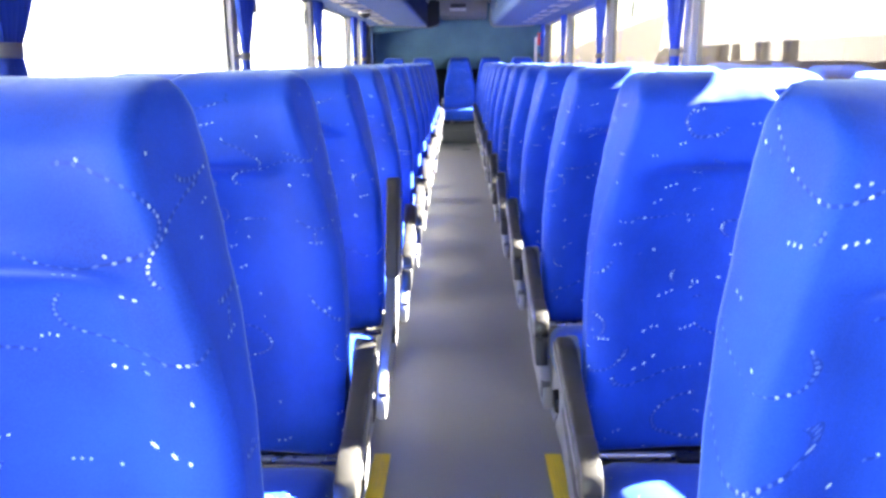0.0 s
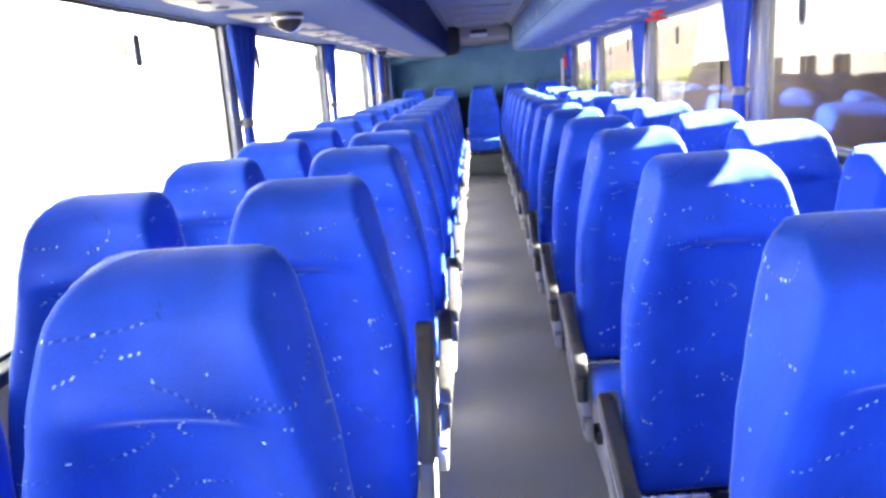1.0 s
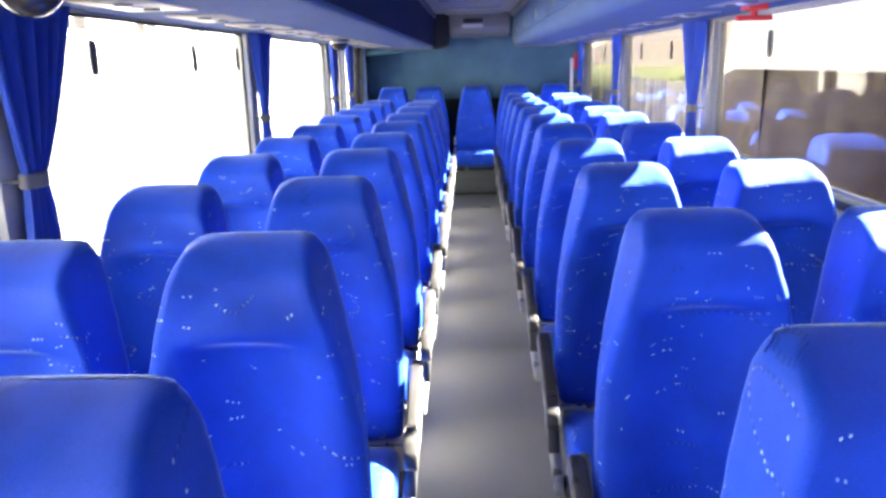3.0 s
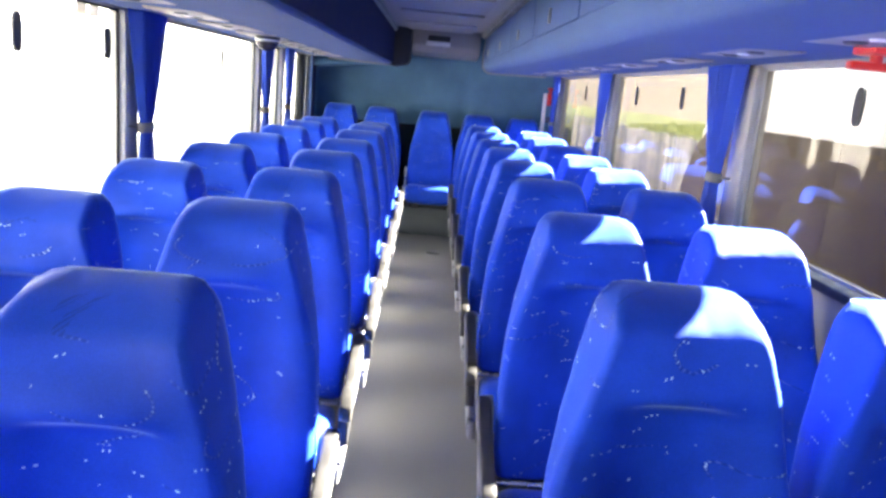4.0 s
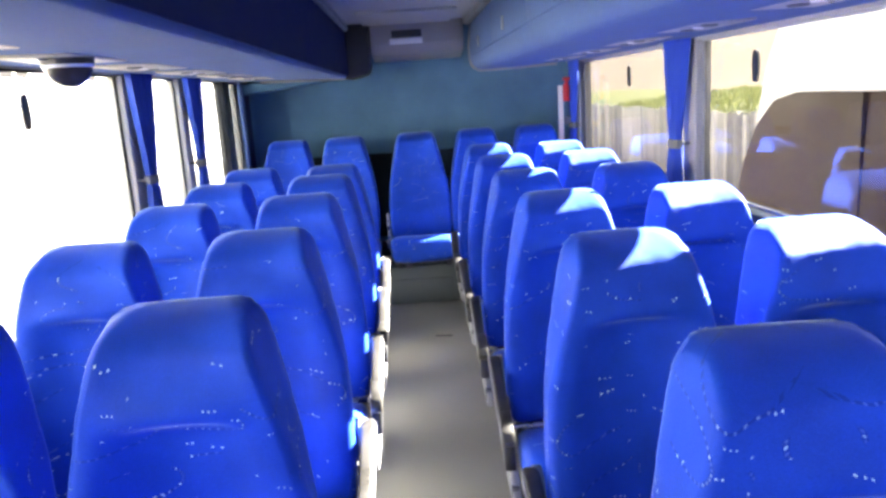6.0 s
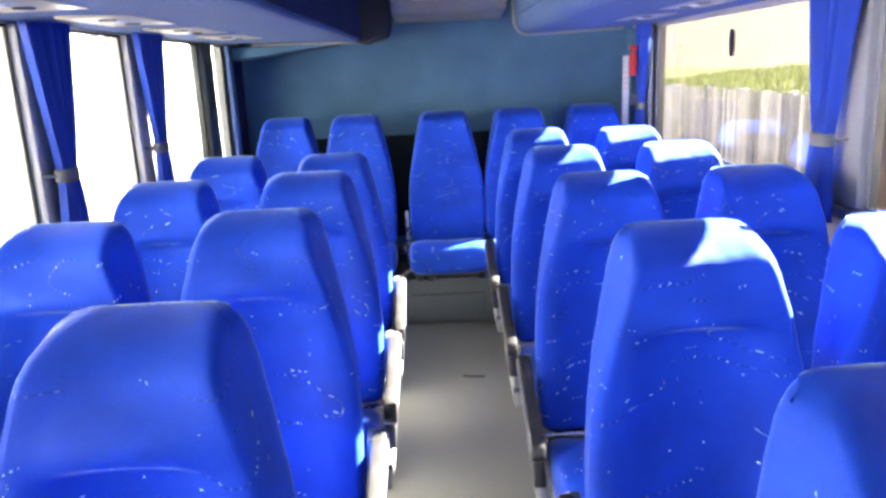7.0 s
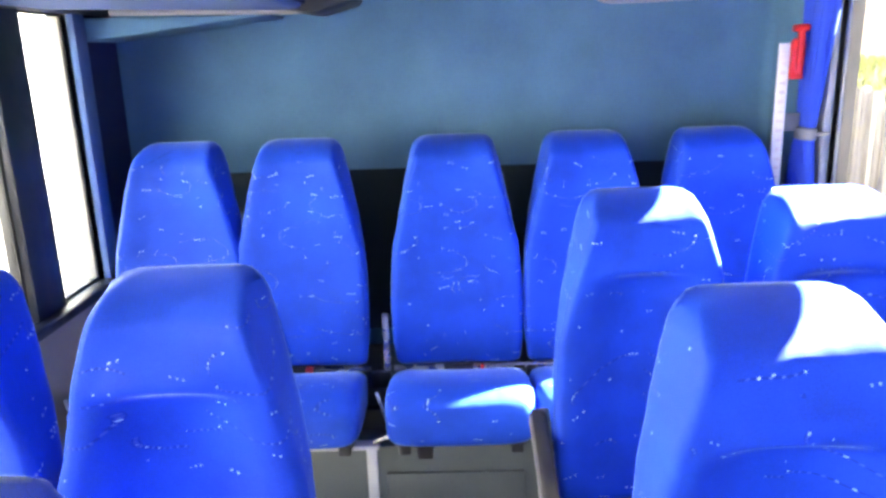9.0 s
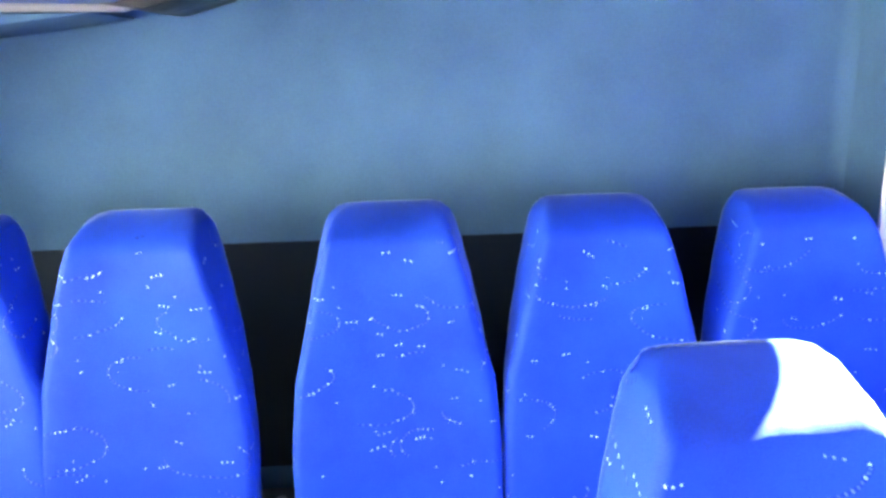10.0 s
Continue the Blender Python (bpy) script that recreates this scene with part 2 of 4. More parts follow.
ASPHALT = grained("worn_concrete", (0.17, 0.166, 0.158), 0.9, 0, 0.3, 0.25, 0.5, 60, 0.4, 0.01)[0]
GRASS_MAT, gn, gl, gb, _, gmul = grained("grass_blades", (0.108, 0.124, 0.050), 0.9, 0, 0.2, 0.45, 0.8, 12, 0.3, 0.02)
thin = gn.new("ShaderNodeBsdfTranslucent")
gl.new(gmul.outputs[0], thin.inputs[0])
gmix = gn.new("ShaderNodeMixShader")
gmix.inputs[0].default_value = 0.35
gl.new(gb.outputs[0], gmix.inputs[1])
gl.new(thin.outputs[0], gmix.inputs[2])
gl.new(gmix.outputs[0], gn["Material Output"].inputs[0])
FENCE_MAT, fn, fl, fb, _, fmul = grained("weathered_boards", (0.34, 0.33, 0.32), 0.85, 0, 0.25, 0.3, 4, 60, 0.3, 0.004)
finfo = fn.new("ShaderNodeObjectInfo")
fscale = fn.new("ShaderNodeVectorMath")
fscale.operation = "SCALE"
fl.new(fmul.outputs[0], fscale.inputs[0])
fl.new(math_node(fn, fl, "MULTIPLY_ADD", finfo.outputs["Random"], 0.9, 0.55), fscale.inputs["Scale"])
fl.new(fscale.outputs[0], fb.inputs["Base Color"])
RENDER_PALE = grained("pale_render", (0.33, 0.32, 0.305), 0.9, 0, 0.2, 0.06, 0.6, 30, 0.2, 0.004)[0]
BRICK_TAN = grained("tan_brick", (0.76, 0.68, 0.58), 0.9, 0, 0.2, 0.16, 1.2, 22, 0.3, 0.006)[0]
BACKDROP_TAN = grained("backdrop_tan", (0.195, 0.165, 0.130), 0.95, 0, 0.1, 0.16, 0.25, 4, 0.3, 0.02)[0]
BUS_WHITE = grained("white_coachwork", (0.72, 0.71, 0.69), 0.3, 0, 0.5, 0.08, 0.8, 12, 0.03)[0]
BUS_BROWN = grained("brown_coachwork", (0.20, 0.11, 0.075), 0.3, 0, 0.5, 0.1, 0.8, 12, 0.03)[0]


def glass(name, tint, gloss=0.0):
    m = bpy.data.materials.new(name)
    m.use_nodes = True
    n, l = m.node_tree.nodes, m.node_tree.links
    n.remove(n["Principled BSDF"])
    clear = n.new("ShaderNodeBsdfTransparent")
    clear.inputs[0].default_value = (*tint, 1)
    shine = n.new("ShaderNodeBsdfGlossy")
    shine.inputs["Roughness"].default_value = gloss
    fr = n.new("ShaderNodeLayerWeight")
    fr.inputs[0].default_value = 0.5
    edge = math_node(n, l, "MULTIPLY_ADD", math_node(n, l, "POWER", fr.outputs["Facing"], 4.0), 0.40, 0.030)
    mix = n.new("ShaderNodeMixShader")
    l.new(edge, mix.inputs[0])
    l.new(clear.outputs[0], mix.inputs[1])
    l.new(shine.outputs[0], mix.inputs[2])
    l.new(mix.outputs[0], n["Material Output"].inputs[0])
    return m


GLASS = glass("window_glass", (0.92, 0.92, 0.90))
GLASS_TINT = glass("tinted_window_glass", (0.70, 0.67, 0.63))
GLASS_BROWN = grained("brown_tinted_glass", (0.034, 0.020, 0.017), 0.42, 0, 0.12, 0.25, 1.5, 60, 0.0)[0]
GLASS_DARK = grained("dark_coach_glass", (0.02, 0.018, 0.018), 0.06, 0, 0.6, 0.2, 2, 60, 0.0)[0]


# ---- mesh helpers ----
def finish(name, bm, material, parent=None, label="", smooth=True, angle=35):
    me = bpy.data.meshes.new(name)
    bmesh.ops.recalc_face_normals(bm, faces=bm.faces)
    bm.to_mesh(me)
    bm.free()
    for p in me.polygons:
        p.use_smooth = smooth
    if smooth:
        me.set_sharp_from_angle(angle=radians(angle))
    me.materials.append(material)
    ob = new(name, me)
    ob.parent = parent
    if label:
        tagged(ob, label)
    return ob


def part(name, bm, material, parent, label="", smooth=True, angle=35):
    return finish(name, bm, material, parent, label, smooth, angle)


def thing(name, x=0.0, y=0.0, z=0.0, label="", category="", group="", kind="", rz=0.0):
    ob = new(name)
    ob.empty_display_size = 0.1
    ob.location = (x, y, z)
    ob.rotation_euler = (0, 0, radians(rz))
    return tagged(ob, label, category, group, kind)


def box(bm, x0, x1, y0, y1, z0, z1, bevel=0.0, segments=2):
    made = bmesh.ops.create_cube(bm, size=1.0)["verts"]
    for v in made:
        v.co = Vector(((x0 + x1) / 2 + v.co.x * (x1 - x0), (y0 + y1) / 2 + v.co.y * (y1 - y0), (z0 + z1) / 2 + v.co.z * (z1 - z0)))
    if bevel:
        edges = {e for v in made for e in v.link_edges}
        bmesh.ops.bevel(bm, geom=list(edges), offset=bevel, segments=segments, affect="EDGES", profile=0.5)
    return bm


def boxed(*a, **k):
    return box(bmesh.new(), *a, **k)


def tube(bm, a, b, r, sides=12, r2=None):
    a, b = Vector(a), Vector(b)
    q = (b - a).to_track_quat("Z", "Y").to_matrix().to_4x4()
    m = Matrix.Translation((a + b) / 2) @ q
    bmesh.ops.create_cone(bm, cap_ends=True, segments=sides, radius1=r, radius2=r if r2 is None else r2, depth=(b - a).length, matrix=m)
    return bm


def loft(rings, closed=True):
    """One skin over a list of rings of equal length, its ends closed."""
    bm = bmesh.new()
    rows = [[bm.verts.new(p) for p in ring] for ring in rings]
    k = len(rows[0])
    for a, b in zip(rows, rows[1:]):
        for i in range(k):
            bm.faces.new((a[i], a[(i + 1) % k], b[(i + 1) % k], b[i]))
    if closed:
        bm.faces.new(rows[0])
        bm.faces.new(rows[-1])
    return bm


def extrude_outline(points, axis, a, b, bevel=0.0):
    """A plate with the given outline in the two other axes, from a to b along axis."""
    bm = bmesh.new()

    def at(u, v, w):
        return {"x": (w, u, v), "y": (u, w, v), "z": (u, v, w)}[axis]
    lo = [bm.verts.new(at(u, v, a)) for u, v in points]
    hi = [bm.verts.new(at(u, v, b)) for u, v in points]
    k = len(points)
    bm.faces.new(lo)
    bm.faces.new(hi)
    for i in range(k):
        bm.faces.new((lo[i], lo[(i + 1) % k], hi[(i + 1) % k], hi[i]))
    if bevel:
        bmesh.ops.bevel(bm, geom=list(bm.edges), offset=bevel, segments=2, affect="EDGES", profile=0.5)
    return bm


def steps(table, z):
    """Linear reading of a table of (z, value)."""
    for (z0, a), (z1, b) in zip(table, table[1:]):
        if z <= z1:
            f = 0 if z1 == z0 else max(0, (z - z0) / (z1 - z0))
            f = f * f * (3 - 2 * f) * 0.35 + f * 0.65
            return a + (b - a) * f
    return table[-1][1]


# ---- the shell of the coach ----
X_L, X_R, REAR, FRONT = -1.24, 1.24, 12.90, -0.9
SILL_L, SILL_R, HEAD, HEAD_R = 0.70, 0.95, 1.61, 1.603
PILLARS_L = [(1.05, 1.2), (3.36, 3.48), (5.66, 5.78), (7.96, 8.09), (10.25, 10.38), (11.06, 11.18), (12.05, 12.22)]
PILLARS_R = [(1.1, 1.25), (3.42, 3.52), (5.62, 5.75), (7.86, 8.01), (10.18, 10.33)]
END_L, END_R = 12.51, 12.39

tagged(finish("floor", boxed(X_L - 0.02, X_R + 0.02, FRONT, REAR, -0.06, 0.0), FLOOR_MAT, smooth=False), "dark grey vinyl aisle floor of the coach", "floor", kind="structure")


def side_wall(name, x, out, sill, pillars, end, head):
    """Lower panel, head panel and rear panel of one side."""
    bm = bmesh.new()
    a, b = sorted((x, x + out * 0.07))
    box(bm, a, b, FRONT, REAR, -0.06, sill)
    box(bm, a, b, FRONT, REAR, head, 2.06)
    box(bm, a, b, end, REAR, sill, head)
    box(bm, a, b, FRONT, FRONT + 0.25, sill, head)
    w = finish(name, bm, TRIM_GREY, smooth=False)
    return tagged(w, "grey-lined side wall of the coach with long windows", "wall", kind="structure")


wall_left = side_wall("wall_left", X_L, -1, SILL_L, PILLARS_L, END_L, HEAD)
wall_right = side_wall("wall_right", X_R, 1, SILL_R, PILLARS_R, END_R, HEAD_R)

for side, x, out, sill, pillars, end, head, pane_mat in (("left", X_L, -1, SILL_L, PILLARS_L, END_L, HEAD, GLASS), ("right", X_R, 1, SILL_R, PILLARS_R, END_R, HEAD_R, GLASS_TINT)):
    for i, (p0, p1) in enumerate(pillars):
        dark = side == "left" and p1 - p0 > 0.16
        bm = boxed(min(x - out * 0.008, x + out * 0.06), max(x - out * 0.008, x + out * 0.06), p0, p1, sill, head, bevel=0.006)
        pl = finish("window_pillar", bm, PLASTIC_BLACK if dark else PILLAR_GREY if side == "left" else TRIM_GREY)
        tagged(pl, "wide black post between two coach windows" if dark else "slim grey lined post between two coach windows", "pillar", kind="structure")
    # sill ledge
    a, b = sorted((x - out * 0.045, x + out * 0.01))
    tagged(finish("sill_" + side, boxed(a, b, FRONT + 0.25, end, sill - 0.03, sill + 0.004, bevel=0.008), PLASTIC_BLACK), "black plastic ledge under the coach windows", "sill", kind="structure")
    cuts = [FRONT + 0.25] + [v for p in pillars for v in p] + [end]
    for i in range(0, len(cuts), 2):
        y0, y1 = cuts[i], cuts[i + 1]
        w = thing("window_%s_%d" % (side, i // 2 + 1), x, (y0 + y1) / 2, sill, "large fixed coach window with a black rubber edge" if side == "left" else "large fixed tinted coach window with a grey edge", "window", kind="structure")
        gx = out * 0.03
        pane = part("pane", boxed(gx - 0.003, gx + 0.003, y0 - (y0 + y1) / 2, y1 - (y0 + y1) / 2, 0, head - sill), pane_mat, w, smooth=False)
        pane.visible_shadow = False
        hy = (y1 - y0) / 2
        bm = bmesh.new()
        g0, g1 = sorted((gx - out * 0.012, gx - out * 0.004))
        box(bm, g0, g1, -hy, -hy + 0.010, 0.0, head - sill)
        box(bm, g0, g1, hy - 0.010, hy, 0.0, head - sill)
        box(bm, g0, g1, -hy + 0.010, hy - 0.010, 0.0, 0.010)
        box(bm, g0, g1, -hy + 0.010, hy - 0.010, head - sill - 0.010, head - sill)
        part("rubber_seal", bm, RUBBER if side == "left" else TRIM_GREY, w, smooth=False)

# rear wall with slightly rounded corners, rear window covered with lining
bm = bmesh.new()
prof = []
for k in range(7):
    a = math.pi / 2 * k / 6
    prof.append((X_L + 0.04 - 0.04 * math.cos(a), REAR - 0.04 + 0.04 * math.sin(a)))
for k in range(7):
    a = math.pi / 2 * (1 - k / 6)
    prof.append((X_R - 0.04 + 0.04 * math.cos(a), REAR - 0.04 + 0.04 * math.sin(a)))
prof += [(X_R, REAR + 0.06), (X_L, REAR + 0.06)]
tagged(finish("wall_rear", extrude_outline(prof, "z", -0.06, 2.06), CARPET_DARK, angle=40), "slate-blue carpet-lined rear wall of the coach", "wall", kind="structure")
# front bulkhead with the windscreen's opening
bm = bmesh.new()
box(bm, X_L - 0.07, X_R + 0.07, FRONT - 0.08, FRONT, -0.06, 0.22)
box(bm, X_L - 0.07, X_R + 0.07, FRONT - 0.08, FRONT, 1.99, 2.06)
box(bm, X_L - 0.07, X_L + 0.10, FRONT - 0.08, FRONT, 0.22, 1.99)
box(bm, X_R - 0.10, X_R + 0.07, FRONT - 0.08, FRONT, 0.22, 1.99)
tagged(finish("wall_front", bm, PLASTIC_DARK, smooth=False), "plain dark front end with the windscreen opening", "wall", kind="structure")
tagged(finish("roof", boxed(X_L - 0.07, X_R + 0.07, FRONT - 0.08, REAR + 0.06, 2.06, 2.12), PLASTIC_DARK, smooth=False), "plain closed roof of the coach", "roof", kind="structure")

# ceiling with cross ribs over the aisle
bm = bmesh.new()
box(bm, -0.52, 0.54, FRONT, REAR, 1.955, 2.0)
for k in range(12):
    y = 0.4 + k * 1.02
    box(bm, -0.30, 0.32, y, y + 0.74, 1.935, 1.956, bevel=0.012)
tagged(finish("ceiling", bm, CEILING_MAT), "light grey panelled ceiling above the aisle", "ceiling", kind="structure")


# ---- luggage racks ----
def rack(side):
    """A long overhead bin: rounded shell, doors with latches, pale top rail, end trim, service panels below."""
    s = -1 if side == "left" else 1
    wall_x = X_L if s < 0 else X_R
    y0, y1 = FRONT + 0.3, 12.42
    t = thing("luggage_rack", 0, 0, 0, "blue carpet-lined overhead luggage bin with latched doors" if s > 0 else "blue carpet-lined overhead luggage shelf with a dark navy front", "luggage rack", "overhead luggage bins")
    inner = -0.43 if s < 0 else 0.45
    rr = 0.075 if s > 0 else 0.022
    pts = [(wall_x - s * 0.006, 1.615), (inner + s * (0.16 if s > 0 else 0.06), 1.592)]
    for k in range(6):
        a = math.pi / 2 * k / 5
        pts.append((inner + s * (rr - rr * math.sin(a)), 1.592 + rr - rr * math.cos(a)))
    if s > 0:
        pts += [(inner - s * 0.004, 1.76), (inner + s * 0.012, 1.90), (inner + s * 0.03, 1.945), (wall_x - s * 0.006, 1.945)]
    else:
        # open shelf: a raised lip and a deep lined hollow behind it
        pts += [(inner + s * 0.002, 1.626), (inner + s * 0.010, 1.633), (inner + s * 0.020, 1.628), (inner + s * 0.05, 1.618), (wall_x - s * 0.04, 1.640), (wall_x - s * 0.03, 1.920), (inner + s * 0.03, 1.920), (inner + s * 0.02, 1.945), (wall_x - s * 0.006, 1.945)]
    rings = []
    for y, inset in ((y0, 0.03), (y0 + 0.03, 0.0), (y1 - 0.05, 0.0), (y1 - 0.015, 0.012), (y1, 0.04)):
        rings.append([(px, y, pz + (inset if pz < 1.75 else 0)) for px, pz in pts])
    part("shell", loft(rings), CARPET_BLUE, t)
    # pale rail where the bin meets the ceiling
    bm = bmesh.new()
    a, b = sorted((inner - s * 0.032, inner + s * 0.03))
    box(bm, a, b, y0, y1 - 0.02, 1.905, 1.952, bevel=0.014)
    part("top_rail", bm, PLASTIC_GREY, t, "pale grey rail")
    # end trim
    path = [(inner + s * 0.62, 1.604)] + [(px, pz) for px, pz in pts[1:(-1 if s > 0 else 10)]]
    bm = bmesh.new()
    for (ax, az), (bx, bz) in zip(path, path[1:]):
        tube(bm, (ax, y1 - 0.01, az - 0.001), (bx, y1 - 0.01, bz - 0.001), 0.011, 8)
    part("end_trim", bm, PLASTIC_GREY, t, "pale grey edge trim")
    # doors: flat fields slightly proud, with dark gaps between, and an oval latch each
    k = 0
    y = 0.38
    while s > 0 and y + 1.1 < y1:
        bm = bmesh.new()
        a, b = sorted((inner - s * 0.010, inner + s * 0.004))
        box(bm, a, b, y + 0.012, y + 1.165, 1.685, 1.895, bevel=0.004)
        door = part("bin_door", bm, CARPET_BLUE, t)
        bm = bmesh.new()
        a, b = sorted((inner - s * 0.018, inner - s * 0.010))
        box(bm, a, b, y + 0.62, y + 0.645, 1.715, 1.775, bevel=0.0035)
        part("latch", bm, PLASTIC_GREY, door, "small grey oval latch")
        y += 1.18
        k += 1
    if s < 0:
        path = [(inner + s * 0.056, 1.623), (wall_x - s * 0.046, 1.645), (wall_x - s * 0.036, 1.914), (inner + s * 0.034, 1.914)]
        path += [(inner + s * 0.034, 1.910), (wall_x - s * 0.040, 1.910), (wall_x - s * 0.050, 1.649), (inner + s * 0.056, 1.627)]
        # The hollow's shade comes from this darker navy; the front shares it.
        part("shelf_lining", extrude_outline(path, "y", y0 + 0.02, y1 - 0.02), LINING_SHADE_NAVY, t, "lining inside the shelf, its shade put into a darker navy", smooth=False)
        part("front_panel", extrude_outline([(inner + 0.003, 1.606), (inner + 0.010, 1.606), (inner + 0.006, 1.906), (inner - 0.001, 1.906)], "y", y0 + 0.02, y1 - 0.06), LINING_SHADE_NAVY, t, "dark navy front of the shelf", smooth=False)
        part("end_cap", extrude_outline([(inner - 0.10, 1.60), (inner + 0.03, 1.578), (inner + 0.15, 1.61), (inner + 0.172, 1.66), (inner + 0.172, 1.95), (inner - 0.10, 1.95)], "y", y1 - 0.08, y1 + 0.20, 0.012), PLASTIC_BLACK, t, "black moulded end cap")
    # service panels with reading lamps under the bin
    rows = [2.2 + 0.62 * j for j in range(16)] if s < 0 else [2.3 + 0.70 * j for j in range(14)]
    for y in rows:
        cx = -0.93 if s < 0 else 0.90
        zz = 1.604
        pan = part("service_panel", boxed(cx - 0.10, cx + 0.10, y - 0.19, y + 0.19, zz - 0.004, zz + 0.010, bevel=0.0035), PLASTIC_CREAM if s < 0 else PLASTIC_GREY, t, "pale lamp and air vent panel")
        for dy in (-0.09, 0.0, 0.09):
            bm = bmesh.new()
            tube(bm, (cx, y + dy, zz - 0.003), (cx, y + dy, zz - 0.009), 0.028 if dy else 0.02, 14, 0.022 if dy else 0.016)
            part("nozzle", bm, PLASTIC_DARK if dy else PLASTIC_WHITE, pan)
    return t


rack("left")
rack("right")


# ---- seats ----
WIDTH = [(0.315, 0.405), (0.36, 0.432), (0.45, 0.454), (0.60, 0.455), (0.74, 0.434), (0.84, 0.401), (0.93, 0.363), (1.01, 0.324), (1.06, 0.296), (1.085, 0.272), (1.097, 0.235), (1.101, 0.19)]
FRONT_Y = [(0.315, -0.205), (0.345, -0.232), (0.45, -0.240), (0.58, -0.222), (0.72, -0.186), (0.80, -0.168), (0.88, -0.167), (0.94, -0.170), (0.98, -0.168), (1.02, -0.160), (1.045, -0.153), (1.065, -0.128), (1.08, -0.098), (1.09, -0.068), (1.098, -0.032), (1.101, -0.006)]
FRONT_PLAIN = [p for p in FRONT_Y if not 0.73 < p[0] < 0.94]
BACK_Y = [(0.315, -0.150), (0.50, -0.115), (0.70, -0.064), (0.90, -0.012), (1.02, 0.016), (1.06, 0.024), (1.085, 0.024), (1.097, 0.022), (1.101, 0.019)]


def backrest_mesh(dent=0.060, wide=1.0):
    levels = [0.344, 0.347, 0.354, 0.366, 0.39, 0.43, 0.47, 0.52, 0.58, 0.64, 0.70, 0.75, 0.80, 0.85, 0.888, 0.900, 0.908, 0.914, 0.920, 0.926, 0.935, 0.950, 0.972, 1.0, 1.02, 1.035, 1.047, 1.058, 1.067, 1.075, 1.082, 1.088, 1.093, 1.097, 1.0995, 1.101]
    rings = []
    for z, hem in zip(levels, [0.020, 0.010, 0.003] + [0.0] * len(levels)):
        w, f, b = steps(WIDTH, z) / 2 * wide + 0.005 - hem, (steps(FRONT_Y, z) if dent > 0.02 else steps(FRONT_PLAIN, z)) + hem, steps(BACK_Y, z) - hem
        rf, rb = min(0.022 if z < 0.90 else 0.017, (b - f) * 0.42), min(0.045, (b - f) * 0.45)
        wf, wb = w * (1.0 - 0.12 * min(1.0, max(0.0, (z - 0.74) / 0.30))), w * 0.985
        ring = [(w * 0.975, (b + f) / 2 + 0.01, z)]
        for k in range(5):
            a = math.pi / 2 * k / 4
            ring.append((wb - rb + rb * math.cos(a), b - rb + rb * math.sin(a), z))
        ring += [(w * 0.35, b + 0.003, z), (-w * 0.35, b + 0.003, z)]
        for k in range(5):
            a = math.pi / 2 * (1 + k / 4)
            ring.append((-wb + rb + rb * math.cos(a), b - rb + rb * math.sin(a), z))
        ring.append((-w * 0.975, (b + f) / 2 + 0.01, z))
        for k in range(6):
            a = math.pi + math.pi / 2 * k / 5
            ring.append((-wf + rf + rf * math.cos(a), f + rf + rf * math.sin(a), z))
        for k in range(1, 14):
            u = -1 + 2 * k / 14
            inner = max(0.0, 1 - (abs(u) / 0.84) ** 2.6) ** 1.3
            low = 1 / (1 + math.exp((z - 0.920 + 0.014 * u * u) / 0.0062)) * min(1, max(0, (z - 0.33) / 0.14))
            low *= 0.62 + 0.50 * min(1.0, max(0.0, (0.92 - z) / 0.22))
            y = f + dent * low * inner - 0.30 * dent * inner * math.exp(-((z - 0.946) / 0.030) ** 2) + (0.016 if z > 0.99 else 0.007) * (1 - u * u)
            ring.append(((wf - rf) * u, y, z))
        for k in range(6):
            a = 1.5 * math.pi + math.pi / 2 * k / 5
            ring.append((wf - rf + rf * math.cos(a), f + rf + rf * math.sin(a), z))
        rings.append(ring)
    return loft(rings)


def cushion_mesh(wide=1.0, drop=0.0):
    """Seat cushion: waterfall front, raised sides, lower at the back."""
    n, rings = 36, []
    for y, w, z0, z1 in ((-0.645, 0.36, 0.325, 0.372), (-0.638, 0.415, 0.292, 0.400), (-0.62, 0.435, 0.277, 0.416), (-0.585, 0.447, 0.264, 0.427), (-0.53, 0.452, 0.262, 0.428), (-0.42, 0.45, 0.252, 0.410), (-0.33, 0.44, 0.238, 0.382), (-0.265, 0.425, 0.232, 0.352), (-0.245, 0.40, 0.238, 0.338)):
        w, z0 = w * wide, z0 - drop
        ring, c, d = [], (z0 + z1) / 2, (z1 - z0) / 2
        for i in range(n):
            a = 2 * math.pi * i / n
            ca, sa = math.cos(a), math.sin(a)
            u = math.copysign(abs(ca) ** (2 / 6.0), ca)
            v = math.copysign(abs(sa) ** (2 / 4.4), sa)
            z = c + d * v
            if sa > 0:
                z -= 0.012 * (1 - u * u)
            ring.append((w / 2 * u, y, z))
        rings.append(ring)
    return loft(rings)


def shell_mesh():
    rings, n = [], 24
    for z in (0.30, 0.36, 0.55, 0.70, 0.80, 0.86, 0.89, 0.90):
        w, b = steps(WIDTH, z) - 0.075, steps(BACK_Y, z)
        ring = []
        for i in range(n):
            a = 2 * math.pi * i / n
            u = math.copysign(abs(math.cos(a)) ** 0.45, math.cos(a))
            v = math.copysign(abs(math.sin(a)) ** 0.6, math.sin(a))
            ring.append((w / 2 * u, b + 0.001 + 0.010 * v, z))
        rings.append(ring)
    return loft(rings)


